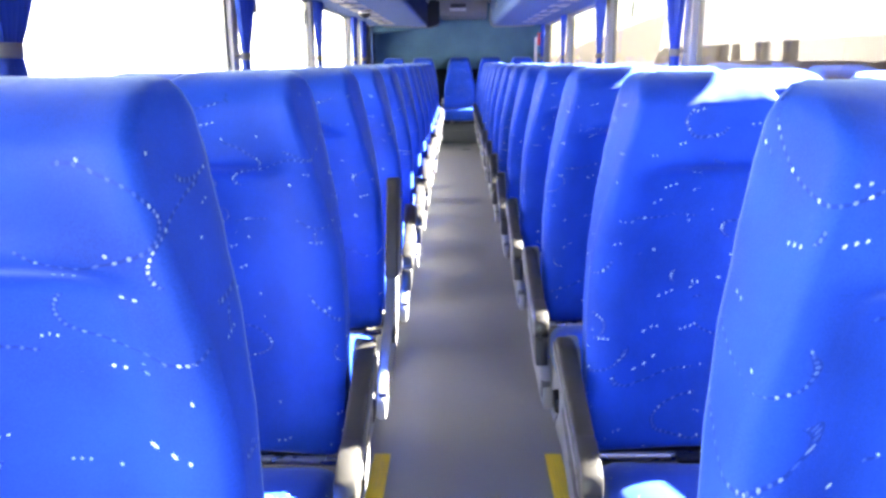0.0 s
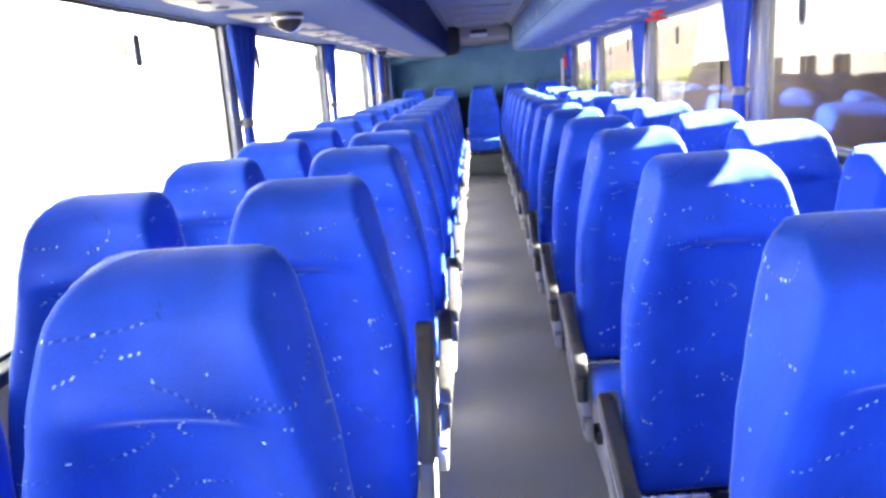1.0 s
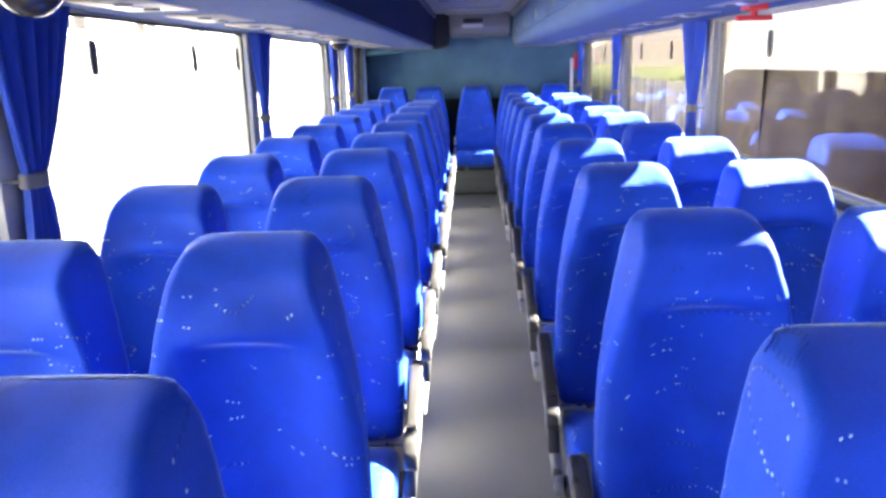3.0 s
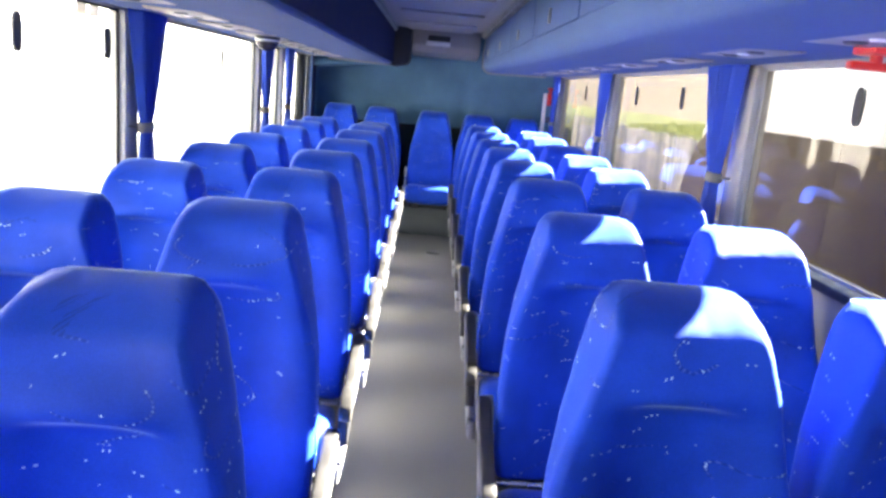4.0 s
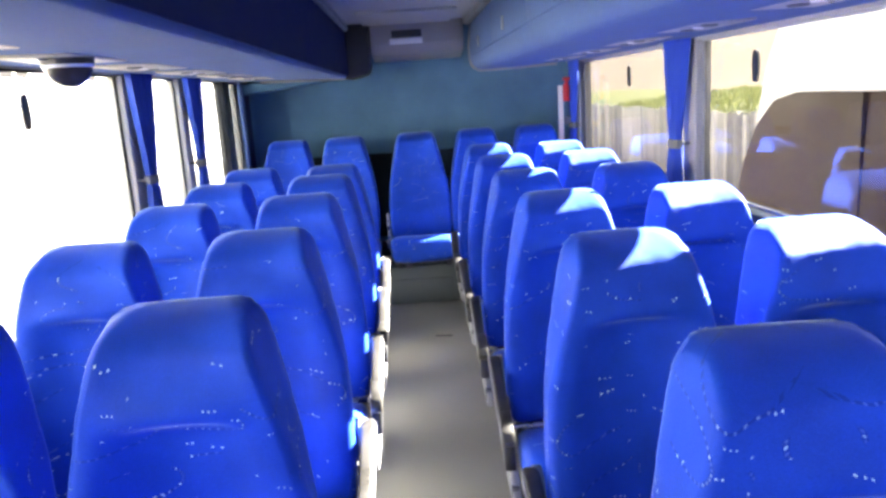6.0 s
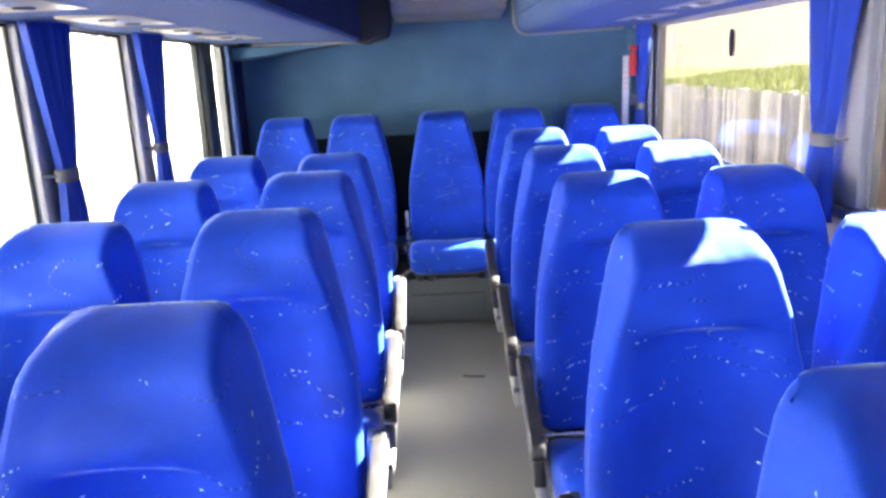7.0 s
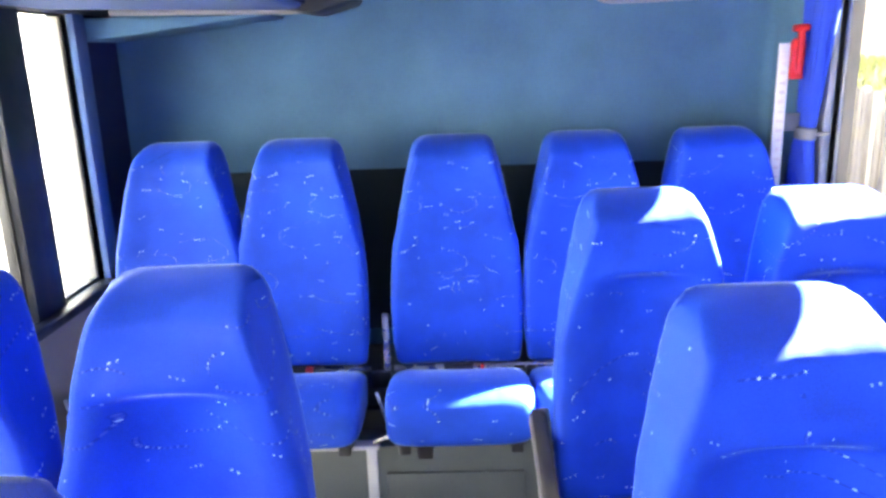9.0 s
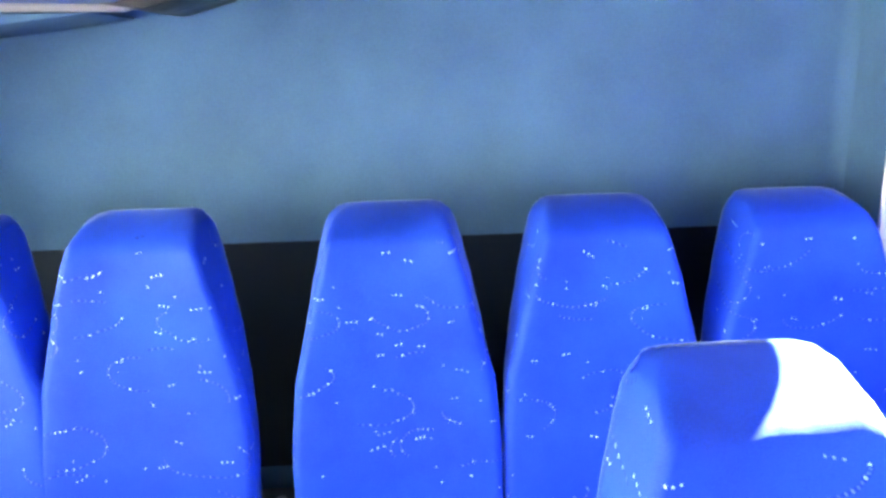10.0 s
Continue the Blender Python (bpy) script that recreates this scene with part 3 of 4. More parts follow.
def armrest(seat, s, raised=False):
    """Aisle armrest on the side s (-1 or 1): black padded top with a smooth nose, thin grey side strip."""
    x0, x1 = sorted((s * 0.246, s * 0.283))
    outline = [(-0.125, 0.505), (-0.110, 0.545), (-0.130, 0.564), (-0.170, 0.556), (-0.445, 0.456), (-0.476, 0.436), (-0.484, 0.408), (-0.470, 0.388), (-0.445, 0.388), (-0.20, 0.482)]
    cap = [(-0.392, 0.4770), (-0.446, 0.4585), (-0.479, 0.438), (-0.488, 0.407), (-0.472, 0.385), (-0.445, 0.385), (-0.425, 0.393)]
    if raised:
        outline = [(-0.335, 0.535), (-0.285, 0.525), (-0.150, 0.760), (-0.160, 0.788), (-0.188, 0.790), (-0.215, 0.765)]
        cap = [(-0.168, 0.752), (-0.148, 0.760), (-0.158, 0.792), (-0.190, 0.794), (-0.210, 0.770)]
    arm = part("armrest", extrude_outline(outline, "x", x0, x1, 0.009), ARM_BLACK, seat, "black padded aisle armrest")
    part("end_cap", extrude_outline(cap, "x", x0 - 0.0015, x1 + 0.0015, 0.008), ARM_BLACK, arm, "smooth dark grey plastic nose")
    a, b = sorted((s * 0.2835, s * 0.2865))
    lower = [(-0.130, 0.524), (-0.124, 0.548), (-0.428, 0.440), (-0.436, 0.420)] if not raised else [(-0.320, 0.545), (-0.295, 0.540), (-0.180, 0.735), (-0.196, 0.740)]
    part("arm_side", extrude_outline(lower, "x", a, b), PLASTIC_GREY, arm, "thin grey side strip", smooth=False)
    return arm


def coach_seat(name, arm=0, raised=False, label="", dent=0.060):
    seat = thing(name, 0, 0, 0, label, "seat", "rows of coach seats")
    back = part("backrest", backrest_mesh(dent, 1.0 if dent > 0.02 else 0.96), VELOUR, seat, "royal blue velour with pale dotted loops", angle=60)
    part("back_shell", shell_mesh(), PLASTIC_DARK, seat, "dark grey moulded shell", angle=60)
    part("cushion", cushion_mesh() if dent > 0.02 else cushion_mesh(1.0, 0.022), VELOUR_FLAT, seat, angle=60)
    bm = bmesh.new()
    tube(bm, (-0.222, -0.222, 0.334), (0.222, -0.222, 0.334), 0.0095, 12)
    part("back_bar", bm, STEEL, seat, "bare steel cross bar")
    part("seat_pan", boxed(-0.20, 0.20, -0.575, -0.16, 0.228, 0.254, bevel=0.006), PLASTIC_DARK, seat)
    bm = bmesh.new()
    box(bm, -0.05, 0.05, -0.262, -0.235, 0.338, 0.352, bevel=0.004)
    part("belt_buckle", bm, PLASTIC_BLACK, seat, "black lap belt buckle")
    # frame under the seat
    for x in (-0.17, 0.17):
        part("frame_rail", boxed(x - 0.018, x + 0.018, -0.58, -0.12, 0.205, 0.238, bevel=0.004), PLASTIC_BLACK, seat)
    if dent > 0.02:
        s = arm or 1
        xa, xb = sorted((s * 0.150, s * 0.185))
        # Unseen leg made a wide solid plate, to band the light on the floor.
        part("leg", extrude_outline([(-0.57, 0.0), (-0.15, 0.0), (-0.15, 0.03), (-0.17, 0.208), (-0.55, 0.208), (-0.57, 0.03)], "x", xa, xb, 0.004), PLASTIC_GREY, seat, "pale grey leg plate, widened to block light under the seat")
    if arm:
        armrest(seat, arm, raised)
        s = arm
        # grey side shield that sweeps down from the hinge
        a, b = sorted((s * 0.236, s * 0.262))
        outline = [(-0.09, 0.54), (-0.06, 0.46), (-0.07, 0.36), (-0.14, 0.29), (-0.30, 0.235), (-0.47, 0.20), (-0.535, 0.205), (-0.52, 0.255), (-0.40, 0.345), (-0.25, 0.40), (-0.20, 0.47), (-0.17, 0.55), (-0.13, 0.565)]
        sh = part("side_shield", extrude_outline(outline, "x", a, b, 0.006), PLASTIC_GREY, seat, "pale grey plastic side shield")
        a, b = sorted((s * 0.262, s * 0.272))
        part("recline_lever", boxed(a, b, -0.34, -0.27, 0.345, 0.375, bevel=0.004), PLASTIC_BLACK, sh, "black recline lever")
        a, b = sorted((s * 0.242, s * 0.276))
        if not raised:
            part("pivot_cover", extrude_outline([(-0.462, 0.300), (-0.440, 0.372), (-0.405, 0.392), (-0.215, 0.462), (-0.190, 0.420), (-0.300, 0.372), (-0.415, 0.310)], "x", a, b, 0.005), PLASTIC_BLACK, sh, "black pivot cover under the armrest")
        part("slot_cover", boxed(*sorted((s * 0.240, s * 0.265)), -0.512, -0.478, 0.226, 0.272, bevel=0.004), PLASTIC_DARK, sh, "dark slot cover")
        bm = bmesh.new()
        tube(bm, (s * 0.24, -0.135, 0.525), (s * 0.280, -0.135, 0.525), 0.024, 16)
        part("hinge", bm, PLASTIC_DARK, seat)
        part("foot", boxed(*sorted((s * 0.15, s * 0.23)), -0.53, -0.46, 0.19, 0.235, bevel=0.008), PLASTIC_BLACK, sh)
    return seat


ROWS_R = [11.84, 11.04, 10.285, 9.50, 8.72, 7.925, 7.11, 6.29, 5.50, 4.705, 3.87, 3.09, 2.28]
ROWS_L = [11.27, 10.515, 9.80, 9.04, 8.29, 7.535, 6.78, 6.03, 5.275, 4.535, 3.785, 3.04, 2.29]
LABEL_A = "blue velour coach seat with aisle armrest, pale dotted loops"
LABEL_W = "blue velour coach seat beside the window"
protos = {
    "RA": coach_seat("coach_seat", -1, label=LABEL_A),
    "LA": coach_seat("coach_seat", 1, label=LABEL_A),
    "W": coach_seat("coach_seat", 0, label=LABEL_W),
    "UP": coach_seat("coach_seat", 1, True, label="blue velour coach seat with its aisle armrest folded up"),
    "B": coach_seat("coach_seat", 0, label="blue velour coach seat in the rear bench row, on a step", dent=0.004),
}
used = set()


def put_seat(kind, x, y, z=0.0, rz=0.0):
    m = pose(x, y, z, 0, 0, rz)
    if kind not in used:
        used.add(kind)
        protos[kind].matrix_basis = m
        return protos[kind]
    return copy_thing(protos[kind], m)


rng = random.Random(5)
seats = {}
for k, (yr, yl) in enumerate(zip(ROWS_R, ROWS_L)):
    for kind, x, y, z in (("RA", 0.474 + (0.006 if k < 4 else -0.014 if k == 12 else 0.0), yr - 0.015, 0.0 if k == 0 else -0.008), ("W", 0.950, yr, -0.012), ("UP" if k == 10 else "LA", -0.462 + (0.012 if k == 12 else -0.016 if k == 0 else 0.0), yl, -0.022 if k == 0 else 0.0), ("W", -0.938, yl, -0.010)):
        seats[kind, k] = put_seat(kind, x, y, z + rng.uniform(-0.003, 0.003), rng.uniform(-0.8, 0.8))
for x in (-0.918, -0.504, 0.019, 0.467, 0.911):
    bench = put_seat("B", x, 12.55, 0.073)
    if abs(x) < 0.1:
        bm = bmesh.new()
        tube(bm, (-0.238, -0.27, 0.33), (-0.240, -0.265, 0.545), 0.011, 12)
        part("belt_stalk", bm, STEEL, bench, "bare steel upright stalk")
        part("red_buckle", boxed(0.075, 0.086, -0.268, -0.240, 0.322, 0.352, bevel=0.003), RED, bench, "red buckle button")
    if -0.6 < x < -0.45:
        part("red_buckle", boxed(0.005, 0.030, -0.272, -0.245, 0.325, 0.358, bevel=0.004), RED, bench, "red buckle button")
        part("belt_strap", boxed(0.034, 0.110, -0.270, -0.250, 0.334, 0.350, bevel=0.003), PLASTIC_BLACK, bench, "black belt webbing")
    for dx in (-0.246, 0.246):
        bm = bmesh.new()
        box(bm, dx - 0.018, dx + 0.018, -0.285, -0.255, 0.290, 0.350, bevel=0.005)
        part("belt_anchor", bm, PLASTIC_DARK, bench, "dark grey belt anchor")
    part("support_bracket", boxed(-0.13, -0.085, -0.61, -0.58, 0.207, 0.290, bevel=0.004), PLASTIC_GREY, bench, "grey metal support bracket")
    bm = bmesh.new()
    tube(bm, (-0.262, -0.56, 0.242), (-0.205, -0.59, 0.285), 0.010, 10)
    tube(bm, (-0.205, -0.59, 0.285), (-0.250, -0.55, 0.40), 0.006, 10)
    part("hinge_link", bm, STEEL, bench, "bare steel hinge link")

# ---- rear step under the bench row ----
step = thing("rear_step", 0, 12.04, 0, "grey vinyl step box under the rear bench row", "step", kind="structure")
part("step_body", boxed(X_L + 0.01, X_R - 0.01, 0.0, 0.85, 0.002, 0.272, bevel=0.008), RISER_MAT, step)
part("hatch", boxed(-0.215, 0.215, -0.013, 0.002, 0.02, 0.180, bevel=0.004), RISER_MAT, step, "low hatch panel in the step")
part("corner_strip", boxed(-0.276, -0.243, -0.012, 0.0, 0.01, 0.274, bevel=0.003), PLASTIC_WHITE, step, "white metal corner strip")
# Added black board that imitates the shade between cushions and step.
part("kick_board", boxed(X_L + 0.03, X_R - 0.03, 0.10, 0.13, 0.273, 0.345), PLASTIC_BLACK, step, "black board that puts shade into the gap under the bench")
part("edge_strip", boxed(X_L + 0.02, -0.235, -0.014, 0.03, 0.265, 0.279, bevel=0.003), PLASTIC_WHITE, step, "white metal nosing")


# ---- rear corner linings and trims ----
for side, x, out, sill, end in (("left", X_L, -1, SILL_L, END_L), ("right", X_R, 1, SILL_R, END_R)):
    a, b = sorted((x - out * 0.004, x + out * 0.002))
    # The left lining takes the darker navy for the shade of its corner.
    tagged(finish("rear_side_lining", boxed(a, b, end + (0.085 if side == "left" else 0.10), REAR - 0.04, 0.0, HEAD), LINING_SHADE_NAVY if side == "left" else CARPET_DARK, smooth=False), "dark lining beside the rear window, the left one darkened for shade", "wall lining", kind="structure")
    a, b = sorted((x - out * 0.022, x + out * 0.03))
    tagged(finish("window_end_trim", boxed(a, b, end, end + (0.085 if side == "left" else 0.10), sill - 0.02, HEAD, bevel=0.006), CARPET_BLUE if side == "left" else PLASTIC_GREY), "pale upright trim at the rear window's end", "trim", kind="structure")

# Added dark sheet: shade of the gaps between bench backs, put into colour.
tagged(finish("rear_lower_lining", boxed(-1.06, 1.06, REAR - 0.012, REAR - 0.004, 0.34, 1.010, bevel=0.003), GAP_SHADE), "dark sheet low on the rear wall, standing in for shade behind the bench", "trim", kind="structure")
tagged(finish("rear_ledge", extrude_outline([(X_L + 0.004, 1.520), (-0.60, 1.590), (-0.60, 1.598), (X_L + 0.004, 1.598)], "y", 12.60, REAR - 0.004, 0.006), CARPET_DARK), "slate-blue carpeted wedge under the rear end of the luggage shelf", "trim", kind="structure")

# ---- rear ceiling unit with a slot and a label ----
unit = thing("rear_vent_unit", 0.0, 12.36, 1.0, "grey ceiling box with a dark slot above the rear seats", "vent unit")
part("housing", extrude_outline([(0.0, 0.952), (0.0, 0.80), (0.06, 0.735), (0.37, 0.70), (0.37, 0.952)], "x", -0.250, 0.405, 0.010), TRIM_GREY, unit)
part("slot", boxed(-0.10, 0.11, -0.004, 0.02, 0.845, 0.895, bevel=0.004), PLASTIC_BLACK, unit, "dark recessed slot")
part("label_plate", boxed(-0.115, 0.115, -0.008, 0.01, 0.800, 0.838, bevel=0.003), PLASTIC_WHITE, unit, "white label strip")


# ---- curtains ----
def curtain(side, y0, top=0.33, waist=0.085, flip=1, width_seed=0):
    """A gathered curtain: wide at the rail, pinched by a band, flaring again below it."""
    s = -1 if side == "left" else 1
    x = (X_L if s < 0 else X_R) - s * 0.050
    t = thing("curtain", x, y0, 0, "royal blue pleated curtain tied back with a grey band", "curtain", "window curtains")
    rnd = random.Random(width_seed)
    n, m = 56, 30
    bm = bmesh.new()
    rows = []
    z_tie = 1.154
    ph = rnd.uniform(0, 6)
    for j in range(m + 1):
        z = 1.622 - (1.622 - 0.90) * j / m
        if z > z_tie:
            f = (z - z_tie) / (1.622 - z_tie)
            w = waist + (top - waist) * f ** 0.85
            a = -0.09 * f
        else:
            f = (z_tie - z) / (z_tie - 0.90)
            w = waist + 0.075 * f ** 0.6
            a = -0.035 * f
        amp = 0.010 + 0.020 * min(1.0, w / top)
        row = []
        for i in range(n + 1):
            u = i / n
            fold = math.sin(u * 2 * math.pi * 5.5 + ph + 0.8 * math.sin(3 * z)) + 0.35 * math.sin(u * 31 + 2 * ph)
            squeeze = u + 0.012 * math.sin(u * 2 * math.pi * 5.5 + ph)
            row.append(bm.verts.new((-s * amp * fold * (0.6 + 0.4 * math.sin(math.pi * u)), flip * (a + w * squeeze), z)))
        rows.append(row)
    for a, b in zip(rows, rows[1:]):
        for i in range(n):
            bm.faces.new((a[i], a[i + 1], b[i + 1], b[i]))
    cloth = part("cloth", bm, CURTAIN, t, angle=80)
    so = cloth.modifiers.new("thickness", "SOLIDIFY")
    so.thickness = 0.003
    bm = bmesh.new()
    rings = []
    for z, g in ((z_tie - 0.020, 0.0), (z_tie - 0.016, 0.004), (z_tie + 0.016, 0.004), (z_tie + 0.020, 0.0)):
        ring = []
        for i in range(20):
            a = 2 * math.pi * i / 20
            ring.append(((0.026 + g) * math.cos(a), flip * (waist / 2) + (waist / 2 + 0.010 + g) * math.sin(a), z))
        rings.append(ring)
    part("tie_band", loft(rings), FABRIC_GREY, t, "grey webbing tie band")
    bm = bmesh.new()
    tube(bm, (0.0, -0.005 * flip, z_tie), (s * 0.045, -0.03 * flip, z_tie + 0.005), 0.006, 8)
    part("tie_strap", bm, FABRIC_GREY, t)
    bm = bmesh.new()
    tube(bm, (0, -0.07 * flip if flip > 0 else -top - 0.02, 1.612), (0, top + 0.02 if flip > 0 else 0.07, 1.612), 0.006, 8)
    part("curtain_rail", bm, PLASTIC_GREY, t)
    return t


for i, (y, w) in enumerate(((3.42, 0.42), (5.70, 0.42), (8.02, 0.34), (10.285, 0.26), (11.12, 0.26))):
    curtain("left", y, w, width_seed=i)
for i, (y, w) in enumerate(((3.48, 0.36), (5.71, 0.38), (7.985, 0.36), (10.28, 0.25), (12.41, 0.20))):
    curtain("right", y, w, width_seed=20 + i)


# ---- small fixtures ----
def dome_camera(x, y):
    t = thing("dome_camera", x, y, 1.606, "black dome security camera under the luggage bin", "security camera")
    bm = bmesh.new()
    tube(bm, (0, 0, 0.02), (0, 0, -0.022), 0.068, 32, 0.064)
    part("base", bm, PLASTIC_BLACK, t)
    bm = bmesh.new()
    bmesh.ops.create_uvsphere(bm, u_segments=28, v_segments=16, radius=0.060, matrix=Matrix.Translation((0, 0, -0.020)))
    part("dome", bm, SMOKE, t, "smoked glossy dome", angle=180)
    bm = bmesh.new()
    tube(bm, (0, 0, -0.022), (0, 0, -0.030), 0.064, 32, 0.061)
    part("ring", bm, PLASTIC_WHITE, t, "white retaining ring")
    return t


SMOKE = grained("smoked_dome", (0.035, 0.03, 0.034), 0.12, 0, 0.35, 0.1, 12, 120, 0.0)[0]
dome_camera(-0.80, 5.17)
dome_camera(-0.90, 8.97)

# red emergency handle below the right bin
t = thing("emergency_valve", 1.02, 6.706, 1.606, "red emergency release handle under the luggage bin", "emergency handle")
part("base", boxed(-0.035, 0.035, -0.05, 0.05, -0.020, 0.004, bevel=0.006), RED, t)
bm = bmesh.new()
tube(bm, (0, 0, -0.018), (0, 0, -0.040), 0.014, 14)
box(bm, -0.065, 0.065, -0.014, 0.014, -0.056, -0.036, bevel=0.006)
part("lever", bm, RED, t)

# narrow printed notice and red hammer at the rear window
t = thing("notice_strip", 1.100, 12.46, 0.96, "narrow cream notice strip with faded print beside the rear window", "notice")
part("backing", boxed(-0.018, 0.018, -0.006, 0.006, 0.0, 0.485, bevel=0.003), PAPER, t)
part("bracket", boxed(0.010, 0.17, 0.006, 0.014, 0.20, 0.26, bevel=0.002), PLASTIC_DARK, t)
rnd = random.Random(3)
for j in range(13):
    a = rnd.uniform(0.006, 0.012)
    part("print_bar", boxed(-a, a, -0.0075, -0.006, 0.045 + j * 0.031, 0.045 + j * 0.031 + rnd.uniform(0.006, 0.013)), PAPER_INK, t, smooth=False)
t = thing("emergency_hammer", 1.142, 12.445, 1.33, "red emergency hammer in its holder by the rear window", "hammer")
part("holder", extrude_outline([(-0.022, 0.0), (0.020, 0.0), (0.020, 0.11), (-0.010, 0.13), (-0.022, 0.11)], "y", 0.0, 0.03, 0.004), RED, t)
part("handle", boxed(-0.010, 0.012, -0.014, 0.004, 0.02, 0.17, bevel=0.005), RED, t)
bm = bmesh.new()
tube(bm, (-0.026, -0.005, 0.160), (0.022, -0.005, 0.160), 0.011, 14)
part("head", bm, RED, t)
part("mount", boxed(0.015, 0.125, 0.03, 0.04, 0.03, 0.09, bevel=0.002), PLASTIC_DARK, t)

# dark oval stickers on the panes
for side, x, ys, z in (("right", X_R + 0.022, (4.35, 5.25, 6.15, 7.17, 8.80, 9.68, 11.28), 1.475), ("left", X_L - 0.022, (4.78, 6.30, 7.23, 7.86, 9.45), 1.475)):
    for y in ys:
        ring = []
        for i in range(20):
            a = 2 * math.pi * i / 20
            ring.append((y + 0.024 * math.copysign(abs(math.cos(a)) ** 0.7, math.cos(a)), z + 0.058 * math.copysign(abs(math.sin(a)) ** 0.7, math.sin(a))))
        tagged(finish("window_sticker", extrude_outline(ring, "x", x - 0.004, x + 0.004), PLASTIC_BLACK, smooth=False), "small dark oval sticker on the window pane", "sticker", "window stickers")

# ribbed yellow marking strips on the floor near the front rows
for x in (-0.235, 0.262):
    t = thing("floor_marking", x, 3.06, 0.0, "worn yellow ribbed marking strip on the aisle floor", "floor marking")
    part("strip", boxed(-0.024, 0.024, -0.37, 0.37, 0.0005, 0.005, bevel=0.0015), YELLOW, t)
    for dx in (-0.015, -0.005, 0.005, 0.015):
        part("rib", boxed(dx - 0.0025, dx + 0.0025, -0.36, 0.36, 0.005, 0.008), YELLOW, t, smooth=False)

# litter on the floor
bm = bmesh.new()
tube(bm, (0.05, 11.27, 0.006), (0.150, 11.25, 0.006), 0.005, 10)
tagged(finish("pen", bm, PLASTIC_DARK), "dark plastic pen lying on the aisle floor", "pen")

# red belt buckle hanging at one aisle seat
bm = boxed(-0.262, -0.240, -0.36, -0.30, 0.40, 0.455, bevel=0.006)
part("red_buckle", bm, RED, seats["RA", 2], "red seat belt buckle")


# ---- outside: yard, neighbours, fence, bank ----
GROUND_Z = -1.15
tagged(finish("ground", boxed(-400, 400, -400, 400, GROUND_Z - 0.2, GROUND_Z), ASPHALT, smooth=False), "sunlit worn concrete yard", "ground", kind="structure")


def house_window(parent, y, z, w, h, x, frame_mat, out):
    """A recessed window: frame with a dark pane and a sill, on a wall that faces out (1 or -1) along x."""
    bm = bmesh.new()
    a, b = sorted((x, x + out * 0.04))
    f = 0.07
    box(bm, a, b, y - w / 2, y - w / 2 + f, z, z + h)
    box(bm, a, b, y + w / 2 - f, y + w / 2, z, z + h)
    box(bm, a, b, y - w / 2 + f, y + w / 2 - f, z, z + f)
    box(bm, a, b, y - w / 2 + f, y + w / 2 - f, z + h - f, z + h)
    box(bm, a, b, y - 0.03, y + 0.03, z + f, z + h - f)
    fr = part("window", bm, frame_mat, parent, smooth=False)
    a, b = sorted((x + out * 0.004, x + out * 0.014))
    part("pane", boxed(a, b, y - w / 2 + f, y + w / 2 - f, z + f, z + h - f), GLASS_DARK, fr, smooth=False)
    a, b = sorted((x, x + out * 0.10))
    part("sill", boxed(a, b, y - w / 2 - 0.06, y + w / 2 + 0.06, z - 0.07, z - 0.004), PLASTIC_WHITE, fr, smooth=False)


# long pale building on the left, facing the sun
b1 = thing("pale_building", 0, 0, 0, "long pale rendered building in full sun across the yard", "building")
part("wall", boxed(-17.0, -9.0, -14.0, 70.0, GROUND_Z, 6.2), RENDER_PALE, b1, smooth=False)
part("roof", boxed(-17.4, -8.7, -14.4, 70.4, 6.2, 6.5), PLASTIC_GREY, b1, smooth=False)
for y in (21.0, 25.0, 29.0):
    house_window(b1, y, 2.3, 1.5, 1.5, -9.0, PLASTIC_WHITE, 1)
b2 = thing("tan_building", 0, 0, 0, "tan brick building far down the yard", "building")
part("wall", boxed(-8.0, -1.8, 76.0, 90.0, GROUND_Z, 5.0), BRICK_TAN, b2, smooth=False)
part("roof", boxed(-8.3, -1.5, 75.7, 90.3, 5.0, 5.25), PLASTIC_DARK, b2, smooth=False)
# grass bank behind the fence
bm = bmesh.new()
rng = random.Random(11)
ys = [-30 + 4.0 * k for k in range(38)]
xs = [7.6, 8.4, 9.4, 10.6, 12.0, 13.5, 15.0]
zs = [-0.25, 0.15, 0.40, 0.52, 0.62, 0.70, 0.76]
grid = [[bm.verts.new((x + rng.uniform(-0.1, 0.1), y, z + rng.uniform(-0.07, 0.07))) for x, z in zip(xs, zs)] for y in ys]
for a, b in zip(grid, grid[1:]):
    for i in range(len(xs) - 1):
        bm.faces.new((a[i], a[i + 1], b[i + 1], b[i]))
tagged(finish("grass_bank", bm, GRASS_MAT), "rough green grass bank behind the board fence", "bank", kind="structure")
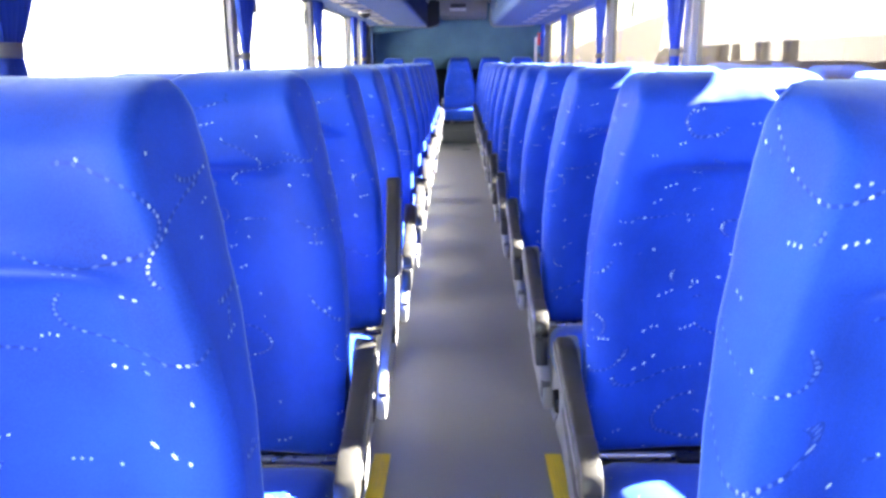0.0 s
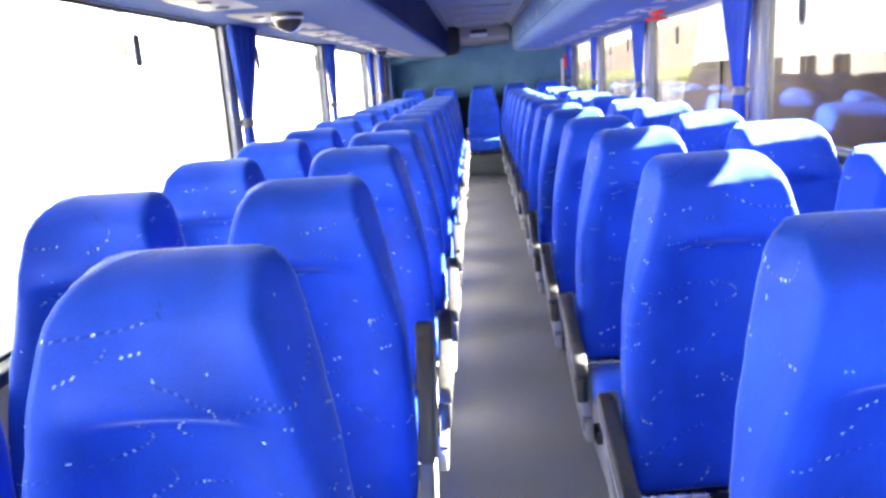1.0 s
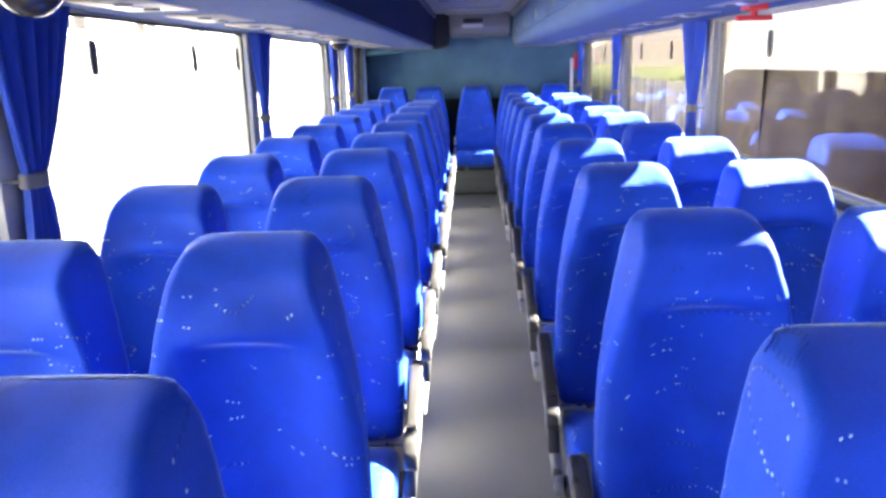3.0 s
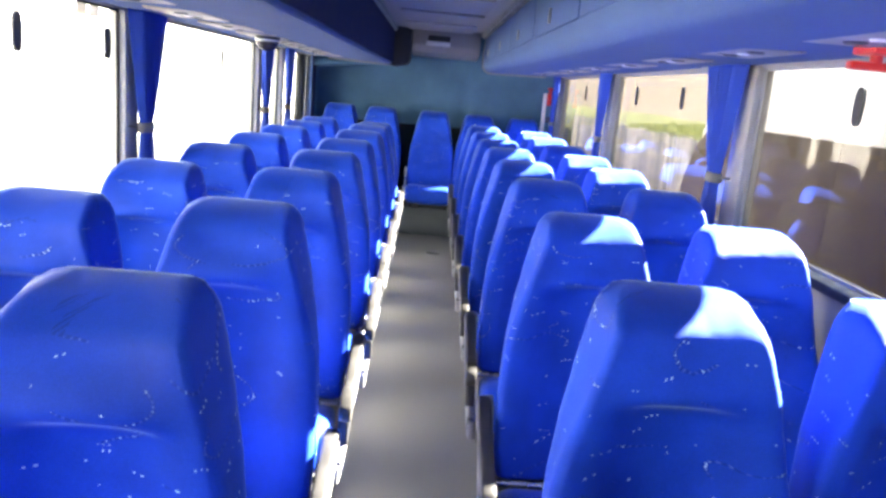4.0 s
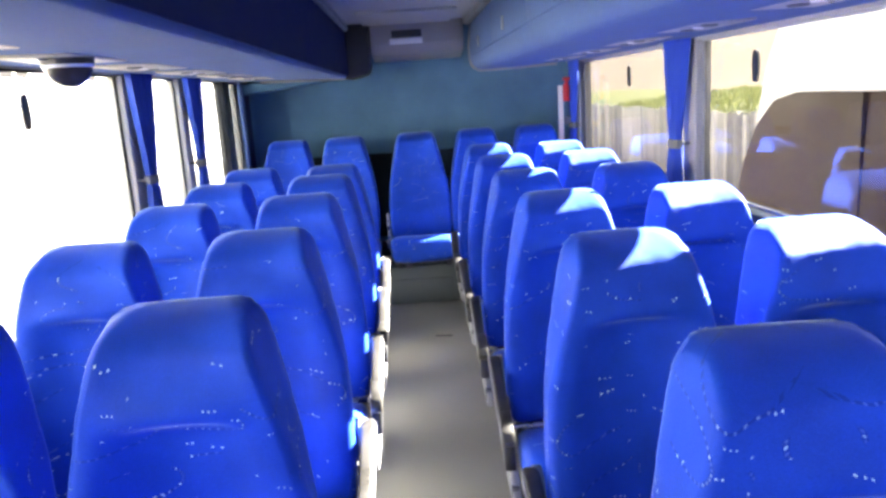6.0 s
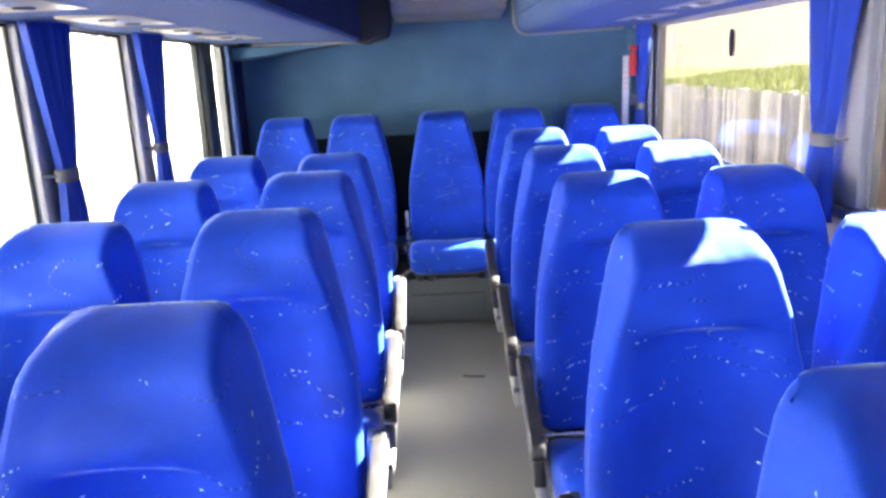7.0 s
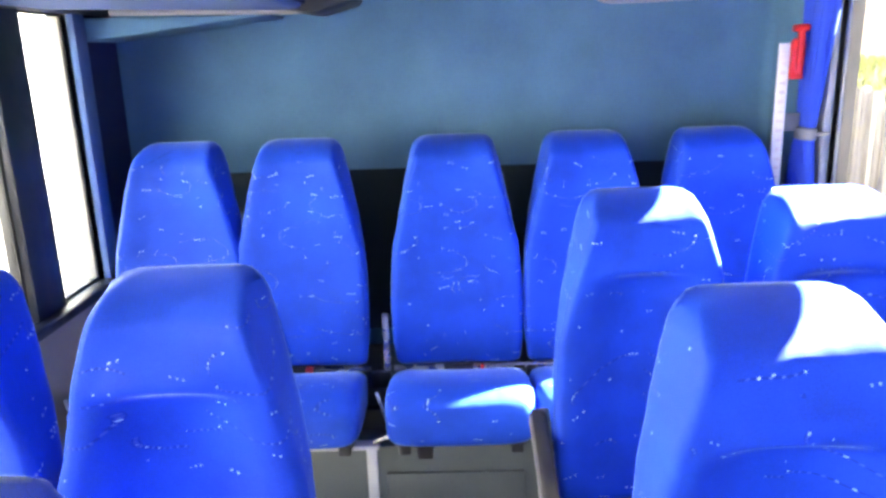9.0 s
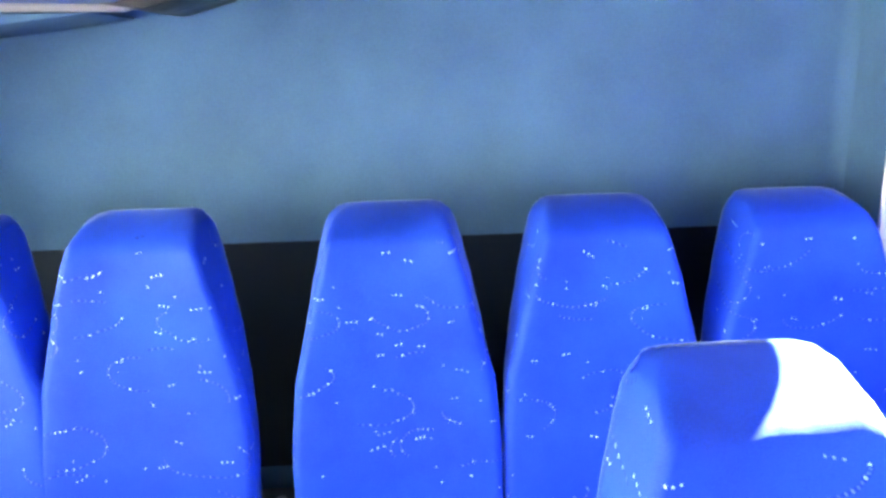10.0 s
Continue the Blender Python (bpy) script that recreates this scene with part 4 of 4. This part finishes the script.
# tan backdrop that rises behind the grass, its shape tilted to catch the sun
bm = bmesh.new()
grid = [[bm.verts.new((x + rng.uniform(-0.4, 0.4), y, z + rng.uniform(-0.10, 0.10))) for x, z in ((14.4, 0.55), (16.0, 1.15), (19.0, 2.4), (24.0, 4.4), (31.0, 7.2), (42.0, 11.0), (60.0, 15.0))] for y in [-70 + 6.0 * k for k in range(36)]]
for a, b in zip(grid, grid[1:]):
    for i in range(6):
        bm.faces.new((a[i], a[i + 1], b[i + 1], b[i]))
tagged(finish("earth_slope", bm, BACKDROP_TAN), "tan backdrop rising behind the grass bank, tilted to catch the sun", "slope", kind="structure")
verts, faces = [], []
for k in range(12000):
    u = rng.random() ** 1.5
    x = 7.8 + u * 7.1
    y = rng.uniform(4.0, 40.0)
    z = np.interp(x, xs, zs) - 0.03
    h, w, a = rng.uniform(0.10, 0.30), rng.uniform(0.02, 0.06), rng.uniform(0, 6.28)
    lx, ly = rng.uniform(-0.12, 0.12), rng.uniform(-0.12, 0.12)
    n0 = len(verts)
    verts += [(x - w * math.cos(a), y - w * math.sin(a), z), (x + w * math.cos(a), y + w * math.sin(a), z), (x + lx, y + ly, z + h)]
    faces.append((n0, n0 + 1, n0 + 2))
me = bpy.data.meshes.new("grass_tufts")
me.from_pydata(verts, [], faces)
me.materials.append(GRASS_MAT)
tagged(new("grass_tufts", me), "long uncut grass on the bank", "grass", kind="stuff")

# close-boarded fence
fence = thing("board_fence", 7.0, 0, GROUND_Z, "weathered close-boarded wooden fence along the yard", "fence")
for k in range(16):
    part("post", boxed(-0.06, 0.06, 6.0 + 2.4 * k - 0.06, 6.0 + 2.4 * k + 0.06, 0.0, 1.80, bevel=0.008), FENCE_MAT, fence)
for z in (0.35, 1.45):
    part("rail", boxed(0.062, 0.11, 6.0, 42.0, z, z + 0.09), FENCE_MAT, fence, smooth=False)
board = boxed(-0.012, 0.012, -0.066, 0.066, 0.03, 1.78, bevel=0.004)
first = part("board", board, FENCE_MAT, fence)
first.location = (-0.08, 6.2, 0)
for k in range(1, 215):
    ob = new("board", first.data)
    ob.parent = fence
    ob.location = (-0.08 + rng.uniform(-0.01, 0.01), 6.2 + 0.166 * k, rng.uniform(-0.04, 0.04))
    ob.rotation_euler = (rng.uniform(-0.012, 0.012), 0, rng.uniform(-0.06, 0.06))

# minibus parked alongside on the right
BX0, BX1 = 3.0, 5.2
bus = thing("minibus", 0, 0, 0, "white minibus with brown-tinted windows parked alongside", "minibus")
sect = [(-0.78, 0.02), (0.25, 0.0), (1.22, 0.05), (2.08, 0.12), (2.38, 0.24), (2.50, 0.50)]
rings = []
for y, top, inset in ((3.80, 0.0, 0.06), (3.86, 0.0, 0.0), (12.6, 0.0, 0.0), (13.15, -0.06, 0.01), (13.55, -0.50, 0.04), (13.95, -1.10, 0.10), (14.25, -1.60, 0.16)):
    ring = []
    for z, dx in sect:
        zz = z + (top * (z + 0.3) / 2.06 if z > -0.3 else 0)
        ring.append((BX0 + dx + inset, y, zz))
    for z, dx in reversed(sect):
        zz = z + (top * (z + 0.3) / 2.06 if z > -0.3 else 0)
        ring.append((BX1 - dx - inset, y, zz))
    rings.append(ring)
body = part("body", loft(rings), BUS_WHITE, bus, angle=30)
for k in range(6):
    y0, y1 = max(3.98, 3.3 + 1.42 * k), 4.714 + 1.42 * k
    w = part("side_window", extrude_outline([(y0, 0.30), (y1, 0.30), (y1, 1.28), (y0, 1.28)], "x", BX0 + 0.028, BX0 + 0.05), GLASS_BROWN, bus, "brown-tinted glass")
    me = w.data
    for v in me.vertices:
        v.co.x += 0.024 * (v.co.z - 0.36) / 0.8 - 0.044
front = part("quarter_window", extrude_outline([(11.826, 0.30), (13.72, 0.30), (13.60, 0.66), (13.36, 1.00), (13.05, 1.22), (12.7, 1.28), (11.826, 1.28)], "x", BX0 - 0.016, BX0 + 0.08), GLASS_BROWN, bus, "brown-tinted front quarter glass")
part("waist_band", boxed(BX0 - 0.012, BX0 + 0.05, 3.9, 13.7, 0.02, 0.296, bevel=0.004), BUS_BROWN, bus, "brown side band")
for y in (5.3, 11.6):
    bm = bmesh.new()
    tube(bm, (BX0 - 0.02, y, GROUND_Z + 0.38), (BX0 + 0.22, y, GROUND_Z + 0.38), 0.38, 32)
    wh = part("wheel", bm, RUBBER, bus, "black tyre")
    bm = bmesh.new()
    tube(bm, (BX0 - 0.03, y, GROUND_Z + 0.38), (BX0 + 0.0, y, GROUND_Z + 0.38), 0.22, 24)
    part("rim", bm, STEEL, wh)
